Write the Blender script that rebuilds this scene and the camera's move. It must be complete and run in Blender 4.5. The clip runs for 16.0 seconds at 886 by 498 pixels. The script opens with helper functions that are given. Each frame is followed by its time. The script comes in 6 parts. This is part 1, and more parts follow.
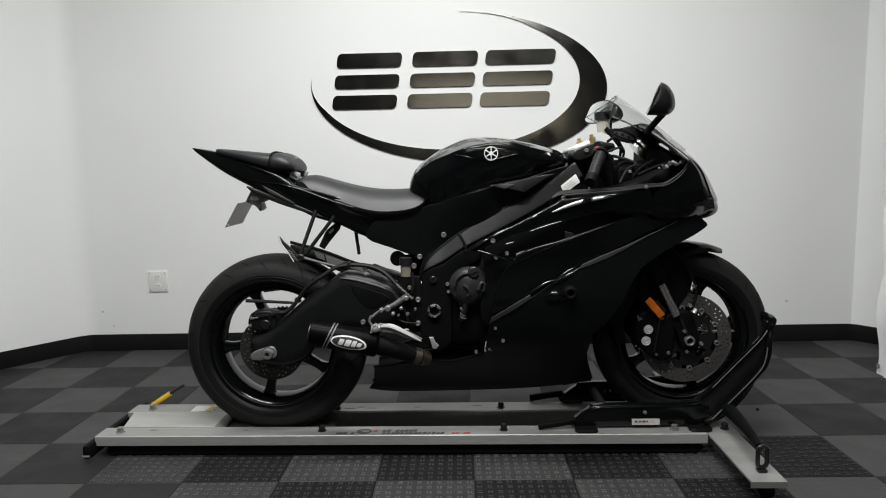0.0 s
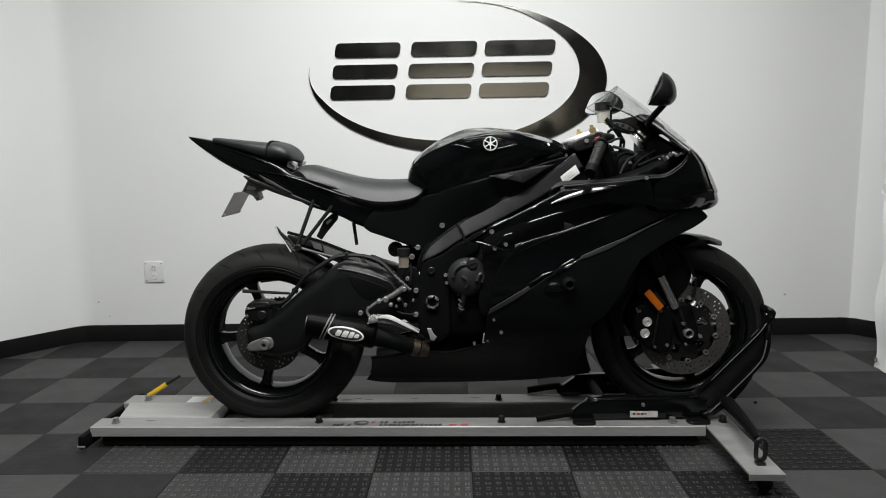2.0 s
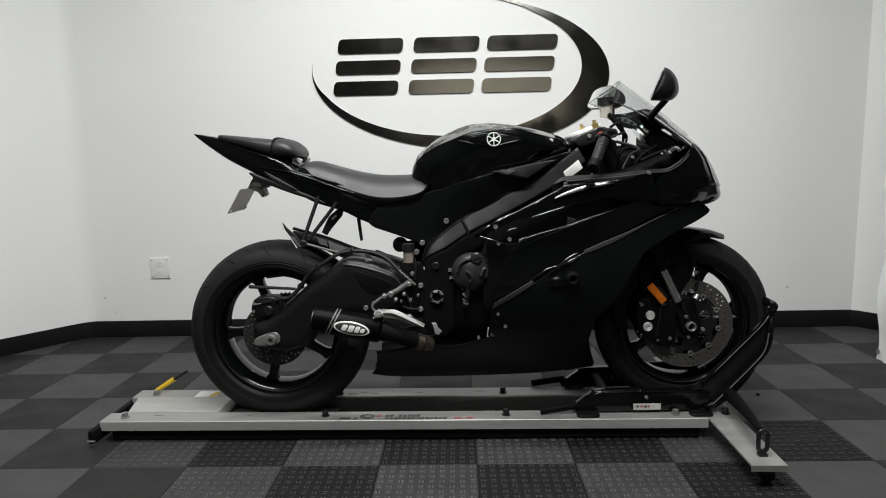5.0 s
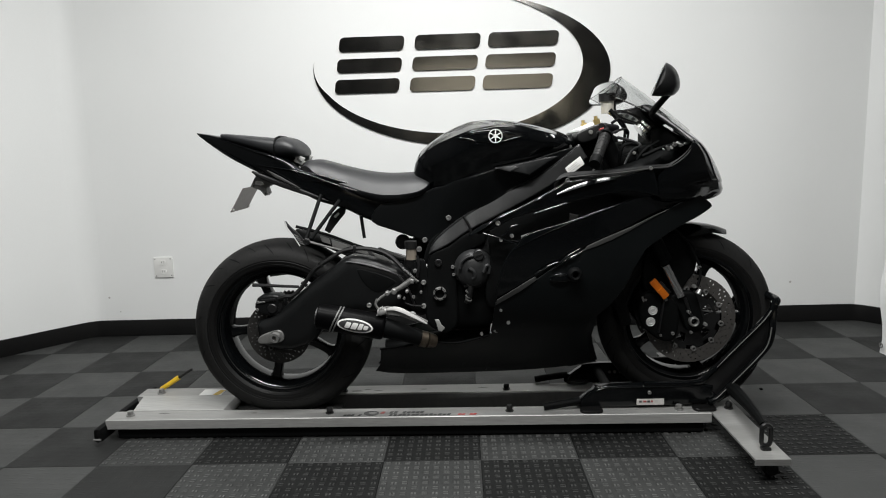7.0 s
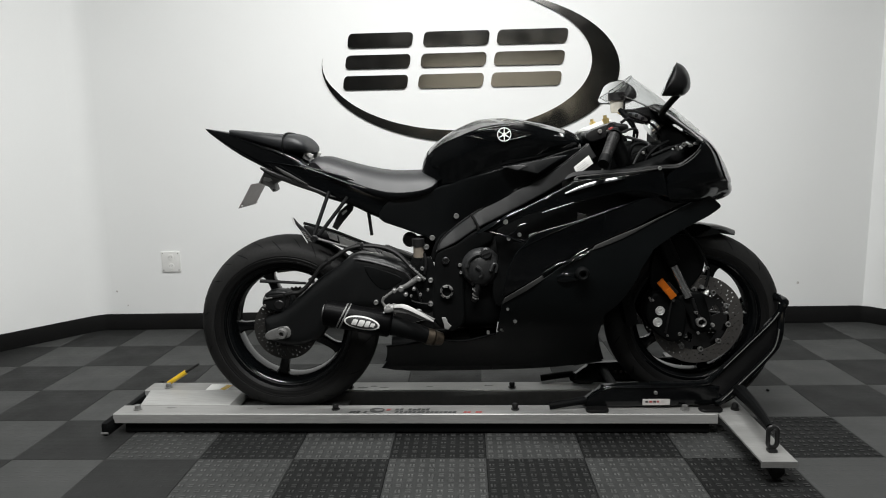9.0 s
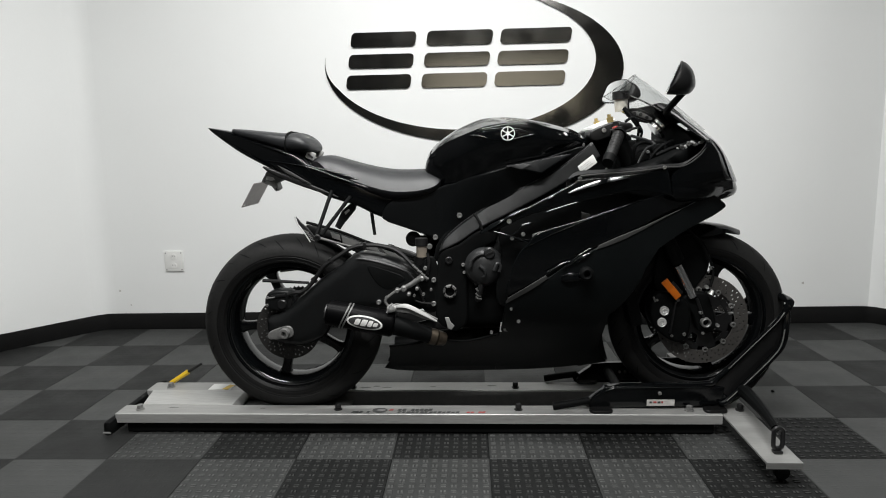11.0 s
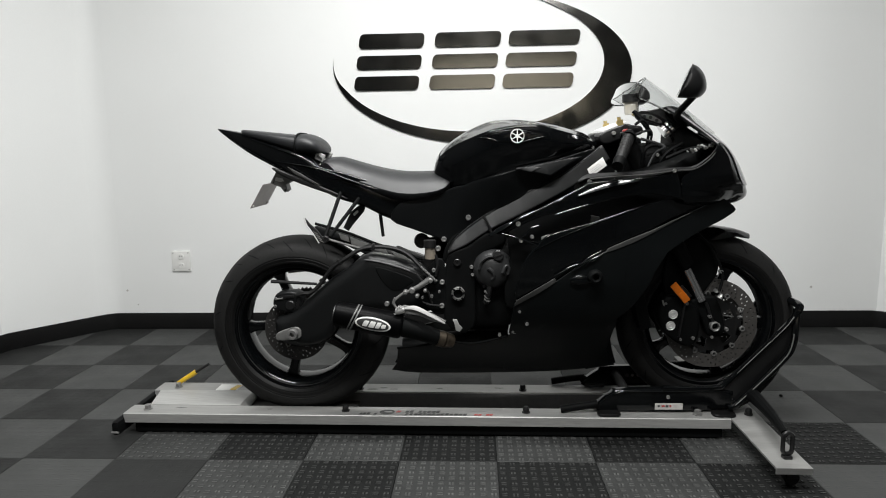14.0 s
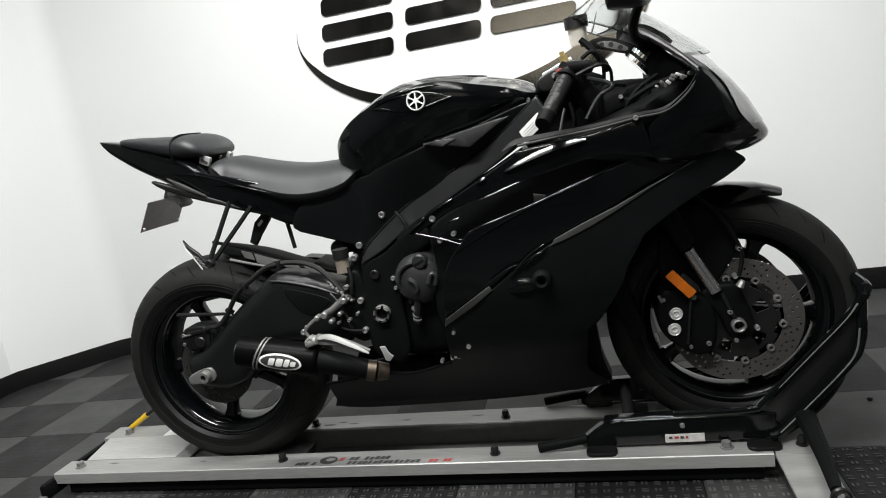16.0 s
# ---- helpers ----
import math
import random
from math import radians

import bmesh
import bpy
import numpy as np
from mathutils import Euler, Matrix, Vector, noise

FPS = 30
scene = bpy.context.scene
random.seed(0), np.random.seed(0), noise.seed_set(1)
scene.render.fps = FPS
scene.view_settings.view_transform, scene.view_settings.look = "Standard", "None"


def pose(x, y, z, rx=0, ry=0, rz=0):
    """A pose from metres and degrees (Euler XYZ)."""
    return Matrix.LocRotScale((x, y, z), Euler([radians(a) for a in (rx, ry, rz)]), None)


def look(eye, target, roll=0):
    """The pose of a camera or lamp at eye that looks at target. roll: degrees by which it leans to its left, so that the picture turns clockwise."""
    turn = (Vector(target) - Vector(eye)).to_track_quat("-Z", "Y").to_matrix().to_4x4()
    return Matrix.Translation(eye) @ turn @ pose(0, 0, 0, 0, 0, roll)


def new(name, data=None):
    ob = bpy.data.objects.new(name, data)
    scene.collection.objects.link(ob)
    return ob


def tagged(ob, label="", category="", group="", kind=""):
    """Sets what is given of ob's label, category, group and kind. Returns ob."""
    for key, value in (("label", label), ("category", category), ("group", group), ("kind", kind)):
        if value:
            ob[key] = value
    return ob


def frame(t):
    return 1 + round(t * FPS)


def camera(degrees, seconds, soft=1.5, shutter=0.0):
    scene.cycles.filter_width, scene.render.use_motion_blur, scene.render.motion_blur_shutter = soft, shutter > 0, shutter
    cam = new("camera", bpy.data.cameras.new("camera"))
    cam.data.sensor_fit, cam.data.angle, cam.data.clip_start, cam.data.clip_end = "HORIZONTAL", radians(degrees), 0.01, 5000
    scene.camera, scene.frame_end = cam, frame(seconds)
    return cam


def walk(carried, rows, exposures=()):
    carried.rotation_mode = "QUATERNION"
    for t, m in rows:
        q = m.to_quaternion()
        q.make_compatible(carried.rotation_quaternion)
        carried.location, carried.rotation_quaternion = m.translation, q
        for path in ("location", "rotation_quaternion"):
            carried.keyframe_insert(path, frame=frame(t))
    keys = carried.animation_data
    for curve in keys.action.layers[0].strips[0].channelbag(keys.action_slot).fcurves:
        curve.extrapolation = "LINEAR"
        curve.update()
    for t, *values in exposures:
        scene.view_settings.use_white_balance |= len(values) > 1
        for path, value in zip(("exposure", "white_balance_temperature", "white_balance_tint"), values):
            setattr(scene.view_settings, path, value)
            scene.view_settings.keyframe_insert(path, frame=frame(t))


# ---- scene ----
cam = camera(68.2, 16.0, soft=1.05)
PATH = [
    (0, (-0.034, -1.918, 0.964), (-0.084, 0.066, 0.713), -1.2),
    (0.5, (-0.034, -1.922, 0.962), (-0.076, 0.061, 0.707), -1.3),
    (1, (-0.036, -1.92, 0.961), (-0.077, 0.062, 0.695), -1.4),
    (1.5, (-0.037, -1.909, 0.958), (-0.076, 0.073, 0.693), -1.5),
    (2, (-0.038, -1.904, 0.955), (-0.08, 0.077, 0.683), -0.9),
    (2.5, (-0.039, -1.909, 0.956), (-0.087, 0.071, 0.674), -1.1),
    (3, (-0.041, -1.911, 0.964), (-0.078, 0.07, 0.695), -1.2),
    (3.5, (-0.04, -1.914, 0.966), (-0.09, 0.068, 0.699), -1.1),
    (4, (-0.041, -1.918, 0.963), (-0.091, 0.062, 0.686), -1.2),
    (6.5, (-0.043, -1.925, 0.96), (-0.101, 0.052, 0.666), -1.5),
    (7, (-0.043, -1.928, 0.96), (-0.101, 0.049, 0.663), -1.7),
    (7.5, (-0.053, -1.932, 0.966), (-0.118, 0.044, 0.665), -1.4),
    (8, (-0.051, -1.934, 0.967), (-0.118, 0.042, 0.665), -1.3),
    (8.5, (-0.051, -1.932, 0.965), (-0.118, 0.044, 0.665), -1.4),
    (9, (-0.049, -1.927, 0.967), (-0.124, 0.048, 0.658), -1.2),
    (11.5, (-0.05, -1.917, 0.963), (-0.135, 0.057, 0.655), -1.2),
    (12, (-0.052, -1.915, 0.967), (-0.136, 0.059, 0.655), -1.1),
    (12.5, (-0.053, -1.912, 0.965), (-0.138, 0.062, 0.653), -0.8),
    (13, (-0.054, -1.91, 0.967), (-0.137, 0.063, 0.648), -1.0),
    (13.5, (-0.057, -1.913, 0.967), (-0.141, 0.06, 0.655), -1.1),
    (14, (-0.064, -1.917, 0.967), (-0.161, 0.057, 0.662), -0.9),
    (14.2, (-0.071, -1.909, 0.957), (-0.216, 0.063, 0.656), -0.83),
    (14.5, (-0.074, -1.905, 0.966), (-0.207, 0.067, 0.656), -1.9),
    (14.7, (-0.048, -1.883, 0.952), (-0.203, 0.085, 0.630), -4.94),
    (14.8, (-0.017, -1.870, 0.945), (-0.184, 0.102, 0.662), -6.77),
    (15, (0.076, -1.825, 0.972), (-0.2, 0.131, 0.654), -5.3),
    (15.2, (0.153, -1.791, 0.963), (-0.184, 0.156, 0.653), -6.14),
    (15.5, (0.245, -1.694, 0.974), (-0.016, 0.259, 0.637), -9.1),
    (15.7, (0.307, -1.559, 0.950), (0.008, 0.386, 0.593), -9.30),
    (16, (0.44, -1.346, 0.948), (-0.033, 0.56, 0.566), -9.35),
]
walk(cam, [(t, look(eye, target, roll)) for t, eye, target, roll in PATH], exposures=[(0, -0.08), (4, -0.08), (6.5, 0.03), (9, 0.11), (12, 0.13), (13.5, 0.17), (14.5, 0.13), (15, 0.11), (15.5, 0.16), (16, 0.41)])

# ---- world and lights ----
world = bpy.data.worlds.new("world")
scene.world = world
world.use_nodes = True
world.node_tree.nodes["Background"].inputs[0].default_value = (0.6, 0.65, 0.7, 1)
world.node_tree.nodes["Background"].inputs[1].default_value = 0.02
CEIL = 2.95


def tube_light(x, y, length, width, watts, colour=(1.0, 1.0, 0.985)):
    data = bpy.data.lights.new("light_tube", "AREA")
    data.shape, data.size, data.size_y, data.energy, data.color = "RECTANGLE", length, width, watts, colour
    ob = new("light_tube", data)
    ob.matrix_world = pose(x, y, CEIL - 0.075)
    return ob


# third lamp is unseen, added to brighten the beige panel the emblem mirrors
LIGHTS = [(-0.15, -0.1, 1.8), (-0.15, -1.35, 2.0), (0.4, -3.5, 1.4)]
WATTS = [70.0, 98.0, 20.0]
for (lx, ly, ll), watts in zip(LIGHTS, WATTS):
    tube_light(lx, ly, ll, 0.16, watts)


# ---- materials ----
def mat(name, colour, rough, metal=0.0, var=0.15, grain=60.0, bump=0.0, coat=0.0, rough_var=0.1, spec=0.5, stretch=(1, 1, 1), blotch=4.0, per_object=0.0):
    m = bpy.data.materials.new(name)
    m.use_nodes = True
    nt = m.node_tree
    bsdf = nt.nodes["Principled BSDF"]
    bsdf.inputs["Metallic"].default_value = metal
    bsdf.inputs["Specular IOR Level"].default_value = spec
    bsdf.inputs["Coat Weight"].default_value = coat
    bsdf.inputs["Coat Roughness"].default_value = 0.04
    coord = nt.nodes.new("ShaderNodeTexCoord")
    mapping = nt.nodes.new("ShaderNodeMapping")
    mapping.inputs["Scale"].default_value = stretch
    nt.links.new(coord.outputs["Object"], mapping.inputs["Vector"])
    fine = nt.nodes.new("ShaderNodeTexNoise")
    fine.inputs["Scale"].default_value, fine.inputs["Detail"].default_value = grain, 5
    wide = nt.nodes.new("ShaderNodeTexNoise")
    wide.inputs["Scale"].default_value, wide.inputs["Detail"].default_value = blotch, 3
    for n in (fine, wide):
        nt.links.new(mapping.outputs["Vector"], n.inputs["Vector"])
    add = nt.nodes.new("ShaderNodeMath")
    add.operation = "ADD"
    nt.links.new(fine.outputs["Fac"], add.inputs[0])
    nt.links.new(wide.outputs["Fac"], add.inputs[1])
    ramp = nt.nodes.new("ShaderNodeMapRange")
    ramp.inputs["From Min"].default_value, ramp.inputs["From Max"].default_value = 0.6, 1.4
    ramp.inputs["To Min"].default_value, ramp.inputs["To Max"].default_value = 1 - var, 1 + var
    nt.links.new(add.outputs[0], ramp.inputs["Value"])
    scale = nt.nodes.new("ShaderNodeVectorMath")
    scale.operation = "SCALE"
    scale.inputs[0].default_value = colour
    nt.links.new(ramp.outputs["Result"], scale.inputs["Scale"])
    out = scale.outputs[0]
    if per_object:
        info = nt.nodes.new("ShaderNodeObjectInfo")
        pr = nt.nodes.new("ShaderNodeMapRange")
        pr.inputs["To Min"].default_value, pr.inputs["To Max"].default_value = 1 - per_object, 1 + per_object
        nt.links.new(info.outputs["Random"], pr.inputs["Value"])
        scale2 = nt.nodes.new("ShaderNodeVectorMath")
        scale2.operation = "SCALE"
        nt.links.new(out, scale2.inputs[0])
        nt.links.new(pr.outputs["Result"], scale2.inputs["Scale"])
        out = scale2.outputs[0]
    nt.links.new(out, bsdf.inputs["Base Color"])
    rr = nt.nodes.new("ShaderNodeMapRange")
    rr.inputs["From Min"].default_value, rr.inputs["From Max"].default_value = 0.3, 0.7
    rr.inputs["To Min"].default_value, rr.inputs["To Max"].default_value = rough * (1 - rough_var), min(1.0, rough * (1 + rough_var))
    nt.links.new(wide.outputs["Fac"], rr.inputs["Value"])
    nt.links.new(rr.outputs["Result"], bsdf.inputs["Roughness"])
    if bump:
        b = nt.nodes.new("ShaderNodeBump")
        b.inputs["Strength"].default_value, b.inputs["Distance"].default_value = bump, 0.002
        nt.links.new(fine.outputs["Fac"], b.inputs["Height"])
        nt.links.new(b.outputs["Normal"], bsdf.inputs["Normal"])
    return m


def clear(name, colour, rough, ior):
    m = bpy.data.materials.new(name)
    m.use_nodes = True
    bsdf = m.node_tree.nodes["Principled BSDF"]
    bsdf.inputs["Base Color"].default_value = (*colour, 1)
    bsdf.inputs["Roughness"].default_value = rough
    bsdf.inputs["IOR"].default_value = ior
    bsdf.inputs["Transmission Weight"].default_value = 1.0
    return m


WALL = mat("wall_paint", (0.79, 0.80, 0.793), 0.55, var=0.025, grain=220, bump=0.06, blotch=1.6)
CEILING = mat("ceiling_paint", (0.65, 0.65, 0.64), 0.9, var=0.05, grain=90)
# dark tones for unseen walls, chosen to cut fill light and reflections
BACKWALL = mat("charcoal_wall_paint", (0.017, 0.017, 0.017), 0.8, var=0.1, grain=80)
DARKWALL = mat("dark_wall_paint", (0.06, 0.06, 0.06), 0.8, var=0.1, grain=80)
# for the added panel whose beige shows as sheen in the emblem
TANPANEL = mat("beige_wall_paint", (0.74, 0.67, 0.54), 0.6, var=0.08, grain=80)
BASE = mat("baseboard_vinyl", (0.005, 0.005, 0.005), 0.6, spec=0.1, var=0.2, grain=40, bump=0.05)
TILE_L = mat("tile_grey", (0.041, 0.0423, 0.0415), 0.55, var=0.12, grain=120, bump=0.05, blotch=5, per_object=0.06, rough_var=0.2, spec=0.25)
TILE_D = mat("tile_charcoal", (0.0150, 0.0156, 0.0153), 0.6, var=0.14, grain=120, bump=0.05, blotch=5, per_object=0.08, rough_var=0.2, spec=0.2)
WORN_L = mat("worn_grey_tread", (0.070, 0.072, 0.0695), 0.5, var=0.5, grain=60, blotch=9, spec=0.3)
WORN_D = mat("worn_charcoal_tread", (0.036, 0.037, 0.036), 0.5, var=0.6, grain=60, blotch=9, spec=0.25)
# darker tile bases: the dimmer light on the front floor is painted in
SHADED_L = mat("dirty_grey_tile", (0.0295, 0.0305, 0.0300), 0.6, var=0.25, grain=60, bump=0.06, blotch=6, per_object=0.08, rough_var=0.2, spec=0.25)
SHADED_D = mat("dirty_charcoal_tile", (0.0074, 0.0078, 0.0077), 0.65, var=0.25, grain=60, bump=0.06, blotch=6, per_object=0.08, rough_var=0.2, spec=0.17)
TROUGH = mat("grey_coated_steel", (0.15, 0.15, 0.146), 0.5, metal=0.1, var=0.18, grain=50)
CHANNEL = mat("dark_grey_channel", (0.082, 0.082, 0.080), 0.55, metal=0.1, var=0.2, grain=50)
SLAB = mat("subfloor", (0.02, 0.02, 0.02), 0.9, var=0.2)
SIGN = mat("sign_black_metal_film", (0.36, 0.355, 0.335), 0.12, metal=1.0, var=0.06, grain=300, blotch=9, rough_var=0.25)
GLOSS = mat("gloss_black_paint", (0.0022, 0.0026, 0.0029), 0.12, var=0.2, grain=30, rough_var=0.3, spec=0.38)
BELLY = mat("moulded_black_fairing", (0.0041, 0.0051, 0.0054), 0.44, spec=0.17, var=0.25, grain=120, bump=0.03, blotch=3)
COVER = mat("satin_side_plastic", (0.0031, 0.0036, 0.0039), 0.36, spec=0.22, var=0.2, grain=220, bump=0.04)
SATIN = mat("satin_black_paint", (0.007, 0.007, 0.0073), 0.36, spec=0.5, var=0.25, grain=150, bump=0.03)
FRAME = mat("satin_frame_paint", (0.0080, 0.0084, 0.0087), 0.36, var=0.2, grain=160, bump=0.03, spec=0.36)
PLASTIC = mat("black_plastic", (0.006, 0.006, 0.006), 0.5, spec=0.4, var=0.25, grain=250, bump=0.08)
# darker than black_plastic; on recessed and inner parts it carries their shade
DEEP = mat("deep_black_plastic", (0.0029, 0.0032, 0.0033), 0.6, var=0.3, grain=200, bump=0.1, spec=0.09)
RUBBER = mat("tyre_rubber", (0.0036, 0.0036, 0.0036), 0.5, spec=0.25, var=0.3, grain=180, bump=0.1, blotch=7)
TREAD = mat("tyre_tread", (0.0088, 0.0088, 0.0086), 0.72, spec=0.28, var=0.4, grain=120, bump=0.15, blotch=7)
VINYL = mat("seat_vinyl", (0.0105, 0.0111, 0.0124), 0.5, var=0.18, grain=420, bump=0.18, blotch=6)
METAL = mat("machined_aluminium", (0.74, 0.74, 0.73), 0.38, metal=0.45, var=0.12, grain=90, bump=0.03)
DULL = mat("dull_grey_metal", (0.20, 0.20, 0.195), 0.45, metal=0.5, var=0.25, grain=120, bump=0.05)
FORKLEG = mat("fork_leg_chrome", (0.62, 0.62, 0.62), 0.12, metal=0.95, var=0.08, grain=60)
CHROME = mat("polished_steel", (0.7, 0.7, 0.7), 0.14, metal=1.0, var=0.06, grain=60)
# darker than disc_steel, for the rear disc
DISC = mat("sooty_disc_steel", (0.022, 0.021, 0.020), 0.42, metal=0.15, var=0.25, grain=160, bump=0.03)
STEEL = mat("disc_steel", (0.056, 0.053, 0.050), 0.42, metal=0.15, var=0.25, grain=160, bump=0.03)
BRASS = mat("heat_tinted_steel", (0.105, 0.085, 0.064), 0.38, metal=0.8, var=0.5, grain=70)
GOLD = mat("gold_anodised", (0.80, 0.62, 0.27), 0.32, metal=0.8, var=0.2, grain=50)
CARBON = mat("carbon_sleeve", (0.002, 0.002, 0.0022), 0.36, var=0.35, grain=500, spec=0.05)
ORANGE = mat("orange_reflector", (0.50, 0.120, 0.006), 0.3, var=0.12, grain=300, coat=0.3)
CAST = mat("dark_satin_casting", (0.0066, 0.0070, 0.0072), 0.36, spec=0.22, var=0.2, grain=180, bump=0.03)
CASE = mat("grey_black_engine_case", (0.019, 0.0195, 0.020), 0.42, spec=0.4, var=0.2, grain=160, bump=0.05)
BLOCK = mat("cast_aluminium", (0.42, 0.42, 0.41), 0.42, metal=0.5, var=0.15, grain=110, bump=0.04)
GREYSATIN = mat("satin_grey_trim", (0.038, 0.038, 0.037), 0.55, spec=0.3, var=0.15, grain=200)
RAIL = mat("brushed_aluminium", (0.30, 0.30, 0.291), 0.5, metal=0.5, var=0.2, grain=60, bump=0.04, stretch=(0.25, 6, 6), blotch=2.5, rough_var=0.25)
# paler than the rail tops; also on the entry plate
LIP = mat("worn_aluminium_lip", (0.38, 0.38, 0.37), 0.5, metal=0.4, var=0.2, grain=50, bump=0.04, stretch=(0.4, 4, 4), blotch=3)
BOLTS = mat("bolt_steel", (0.62, 0.62, 0.61), 0.3, metal=0.85, var=0.15, grain=200)
WHITE = mat("white_label", (0.72, 0.72, 0.70), 0.5, var=0.05)
GRIME = mat("grime", (0.13, 0.13, 0.125), 0.7, var=0.4, grain=90)
GREYLABEL = mat("faded_label", (0.48, 0.47, 0.45), 0.5, var=0.3, grain=70)
TANPL = mat("aged_tan_plastic", (0.22, 0.19, 0.155), 0.4, var=0.25, grain=30)
OFFWHITE = mat("milky_plastic", (0.50, 0.48, 0.42), 0.35, var=0.1, grain=25)
GREYPL = mat("grey_plate", (0.33, 0.30, 0.285), 0.45, metal=0.3, var=0.15, blotch=12)
YELLOW = mat("yellow_plastic", (0.62, 0.40, 0.02), 0.4, var=0.15, grain=80)
RED = mat("red_print", (0.30, 0.04, 0.035), 0.5, var=0.1)
INK = mat("black_print", (0.03, 0.03, 0.03), 0.5, var=0.1)
BANNER = mat("white_banner_vinyl", (0.76, 0.77, 0.77), 0.38, var=0.04, grain=20, bump=0.05, blotch=3)
LENS = mat("smoked_lens", (0.24, 0.24, 0.245), 0.14, var=0.25, grain=14, blotch=9, spec=0.6)
GLASS = clear("windscreen_acrylic", (0.90, 0.91, 0.91), 0.01, 1.35)
SMOKE = clear("headlight_lens", (0.75, 0.75, 0.75), 0.03, 1.3)
MIRROR = mat("mirror_silver", (0.85, 0.86, 0.86), 0.02, metal=1.0, var=0.01)


# ---- modelling helpers ----
def part(name, bm, material, parent=None, label="", smooth=True, angle=35):
    bmesh.ops.recalc_face_normals(bm, faces=bm.faces)
    me = bpy.data.meshes.new(name)
    bm.to_mesh(me)
    bm.free()
    for m in material if isinstance(material, (list, tuple)) else (material,):
        me.materials.append(m)
    if smooth:
        me.shade_smooth()
        me.set_sharp_from_angle(angle=radians(angle))
    ob = new(name, me)
    ob.parent = parent
    if label:
        ob["label"] = label
    return ob


def twin(ob, name=None):
    """The same part on the other side of the centre plane."""
    o = new(name or ob.name, ob.data)
    o.parent, o.scale = ob.parent, (1, -1, 1)
    if "label" in ob:
        o["label"] = ob["label"]
    return o


def base(name, label, category, at=None, group="", kind=""):
    ob = new(name)
    ob.empty_display_size = 0.1
    if at is not None:
        ob.matrix_world = at
    return tagged(ob, label, category, group, kind)


def spline(points, n=6, closed=False):
    """Points on a smooth curve through the given ones; a point given twice makes a corner."""
    p = [np.array(q, float) for q in points]
    out, count = [], len(p)
    for i in range(count if closed else count - 1):
        b, c = p[i], p[(i + 1) % count]
        a = p[i - 1] if closed or i else b
        d = p[(i + 2) % count] if closed or i + 2 < count else c
        if np.linalg.norm(b - c) < 1e-9:
            continue
        for k in range(n):
            s = k / n
            out.append(0.5 * (2 * b + (c - a) * s + (2 * a - 5 * b + 4 * c - d) * s ** 2 + (3 * b - a - 3 * c + d) * s ** 3))
    if not closed:
        out.append(p[-1])
    return out


def skin(bm, rings, closed=True, caps=True):
    rows = [[bm.verts.new(tuple(q)) for q in ring] for ring in rings]
    n = len(rows[0])
    for a, b in zip(rows, rows[1:]):
        for i in range(n if closed else n - 1):
            j = (i + 1) % n
            bm.faces.new((a[i], a[j], b[j], b[i]))
    if caps and closed:
        bm.faces.new(rows[0][::-1])
        bm.faces.new(rows[-1])
    return rows


def thicken(bm, t):
    bmesh.ops.recalc_face_normals(bm, faces=list(bm.faces))
    bm.normal_update()
    bmesh.ops.solidify(bm, geom=list(bm.faces), thickness=t)


def body(stations, n=28, steps=5, e=2.6):
    """A closed body along x: stations of x, bottom, top, half width."""
    bm = bmesh.new()
    rings = []
    for x, lo, hi, hw in spline(stations, steps):
        ring = []
        for k in range(n):
            a = 2 * math.pi * (k + 0.5) / n
            c, s = math.cos(a), math.sin(a)
            ring.append((x, -hw * math.copysign(abs(c) ** (2 / e), c), (lo + hi) / 2 + (hi - lo) / 2 * math.copysign(abs(s) ** (2 / e), s)))
        rings.append(ring)
    skin(bm, rings)
    return bm


def tube(points, r, n=10, steps=5, bm=None):
    """A round bar along a smooth curve; r: one radius, or one for each end."""
    bm = bm or bmesh.new()
    pts = spline(points, steps) if steps > 1 else [np.array(p, float) for p in points]
    r0, r1 = r if isinstance(r, tuple) else (r, r)
    rings, side = [], None
    for i, p in enumerate(pts):
        d = pts[min(i + 1, len(pts) - 1)] - pts[max(i - 1, 0)]
        d /= np.linalg.norm(d)
        if side is None:
            side = np.cross(d, (0, 0, 1) if abs(d[2]) < 0.9 else (1, 0, 0))
        side = side - d * side.dot(d)
        side /= np.linalg.norm(side)
        up = np.cross(d, side)
        rr = r0 + (r1 - r0) * i / (len(pts) - 1)
        rings.append([p + rr * (math.cos(a) * side + math.sin(a) * up) for a in [2 * math.pi * k / n for k in range(n)]])
    skin(bm, rings)
    return bm


def lathe(profile, x=0, y=0, z=0, n=48, bm=None, closed=False):
    """Turned about the cross axis (y): a profile of radius and y."""
    bm = bm or bmesh.new()
    rows = []
    for k in range(n):
        a = 2 * math.pi * k / n
        rows.append([bm.verts.new((x + r * math.cos(a), y + w, z + r * math.sin(a))) for r, w in profile])
    m = len(profile)
    for k in range(n):
        a, b = rows[k], rows[(k + 1) % n]
        for i in range(m if closed else m - 1):
            j = (i + 1) % m
            bm.faces.new((a[i], a[j], b[j], b[i]))
    return bm


def puck(x, y0, y1, z, r, bevel=0.002, n=20, bm=None):
    """A short cylinder along y with eased edges."""
    b = math.copysign(bevel, y1 - y0)
    return lathe([(0.0001, y0), (r - bevel, y0), (r, y0 + b), (r, y1 - b), (r - bevel, y1), (0.0001, y1)], x, 0, z, n, bm)


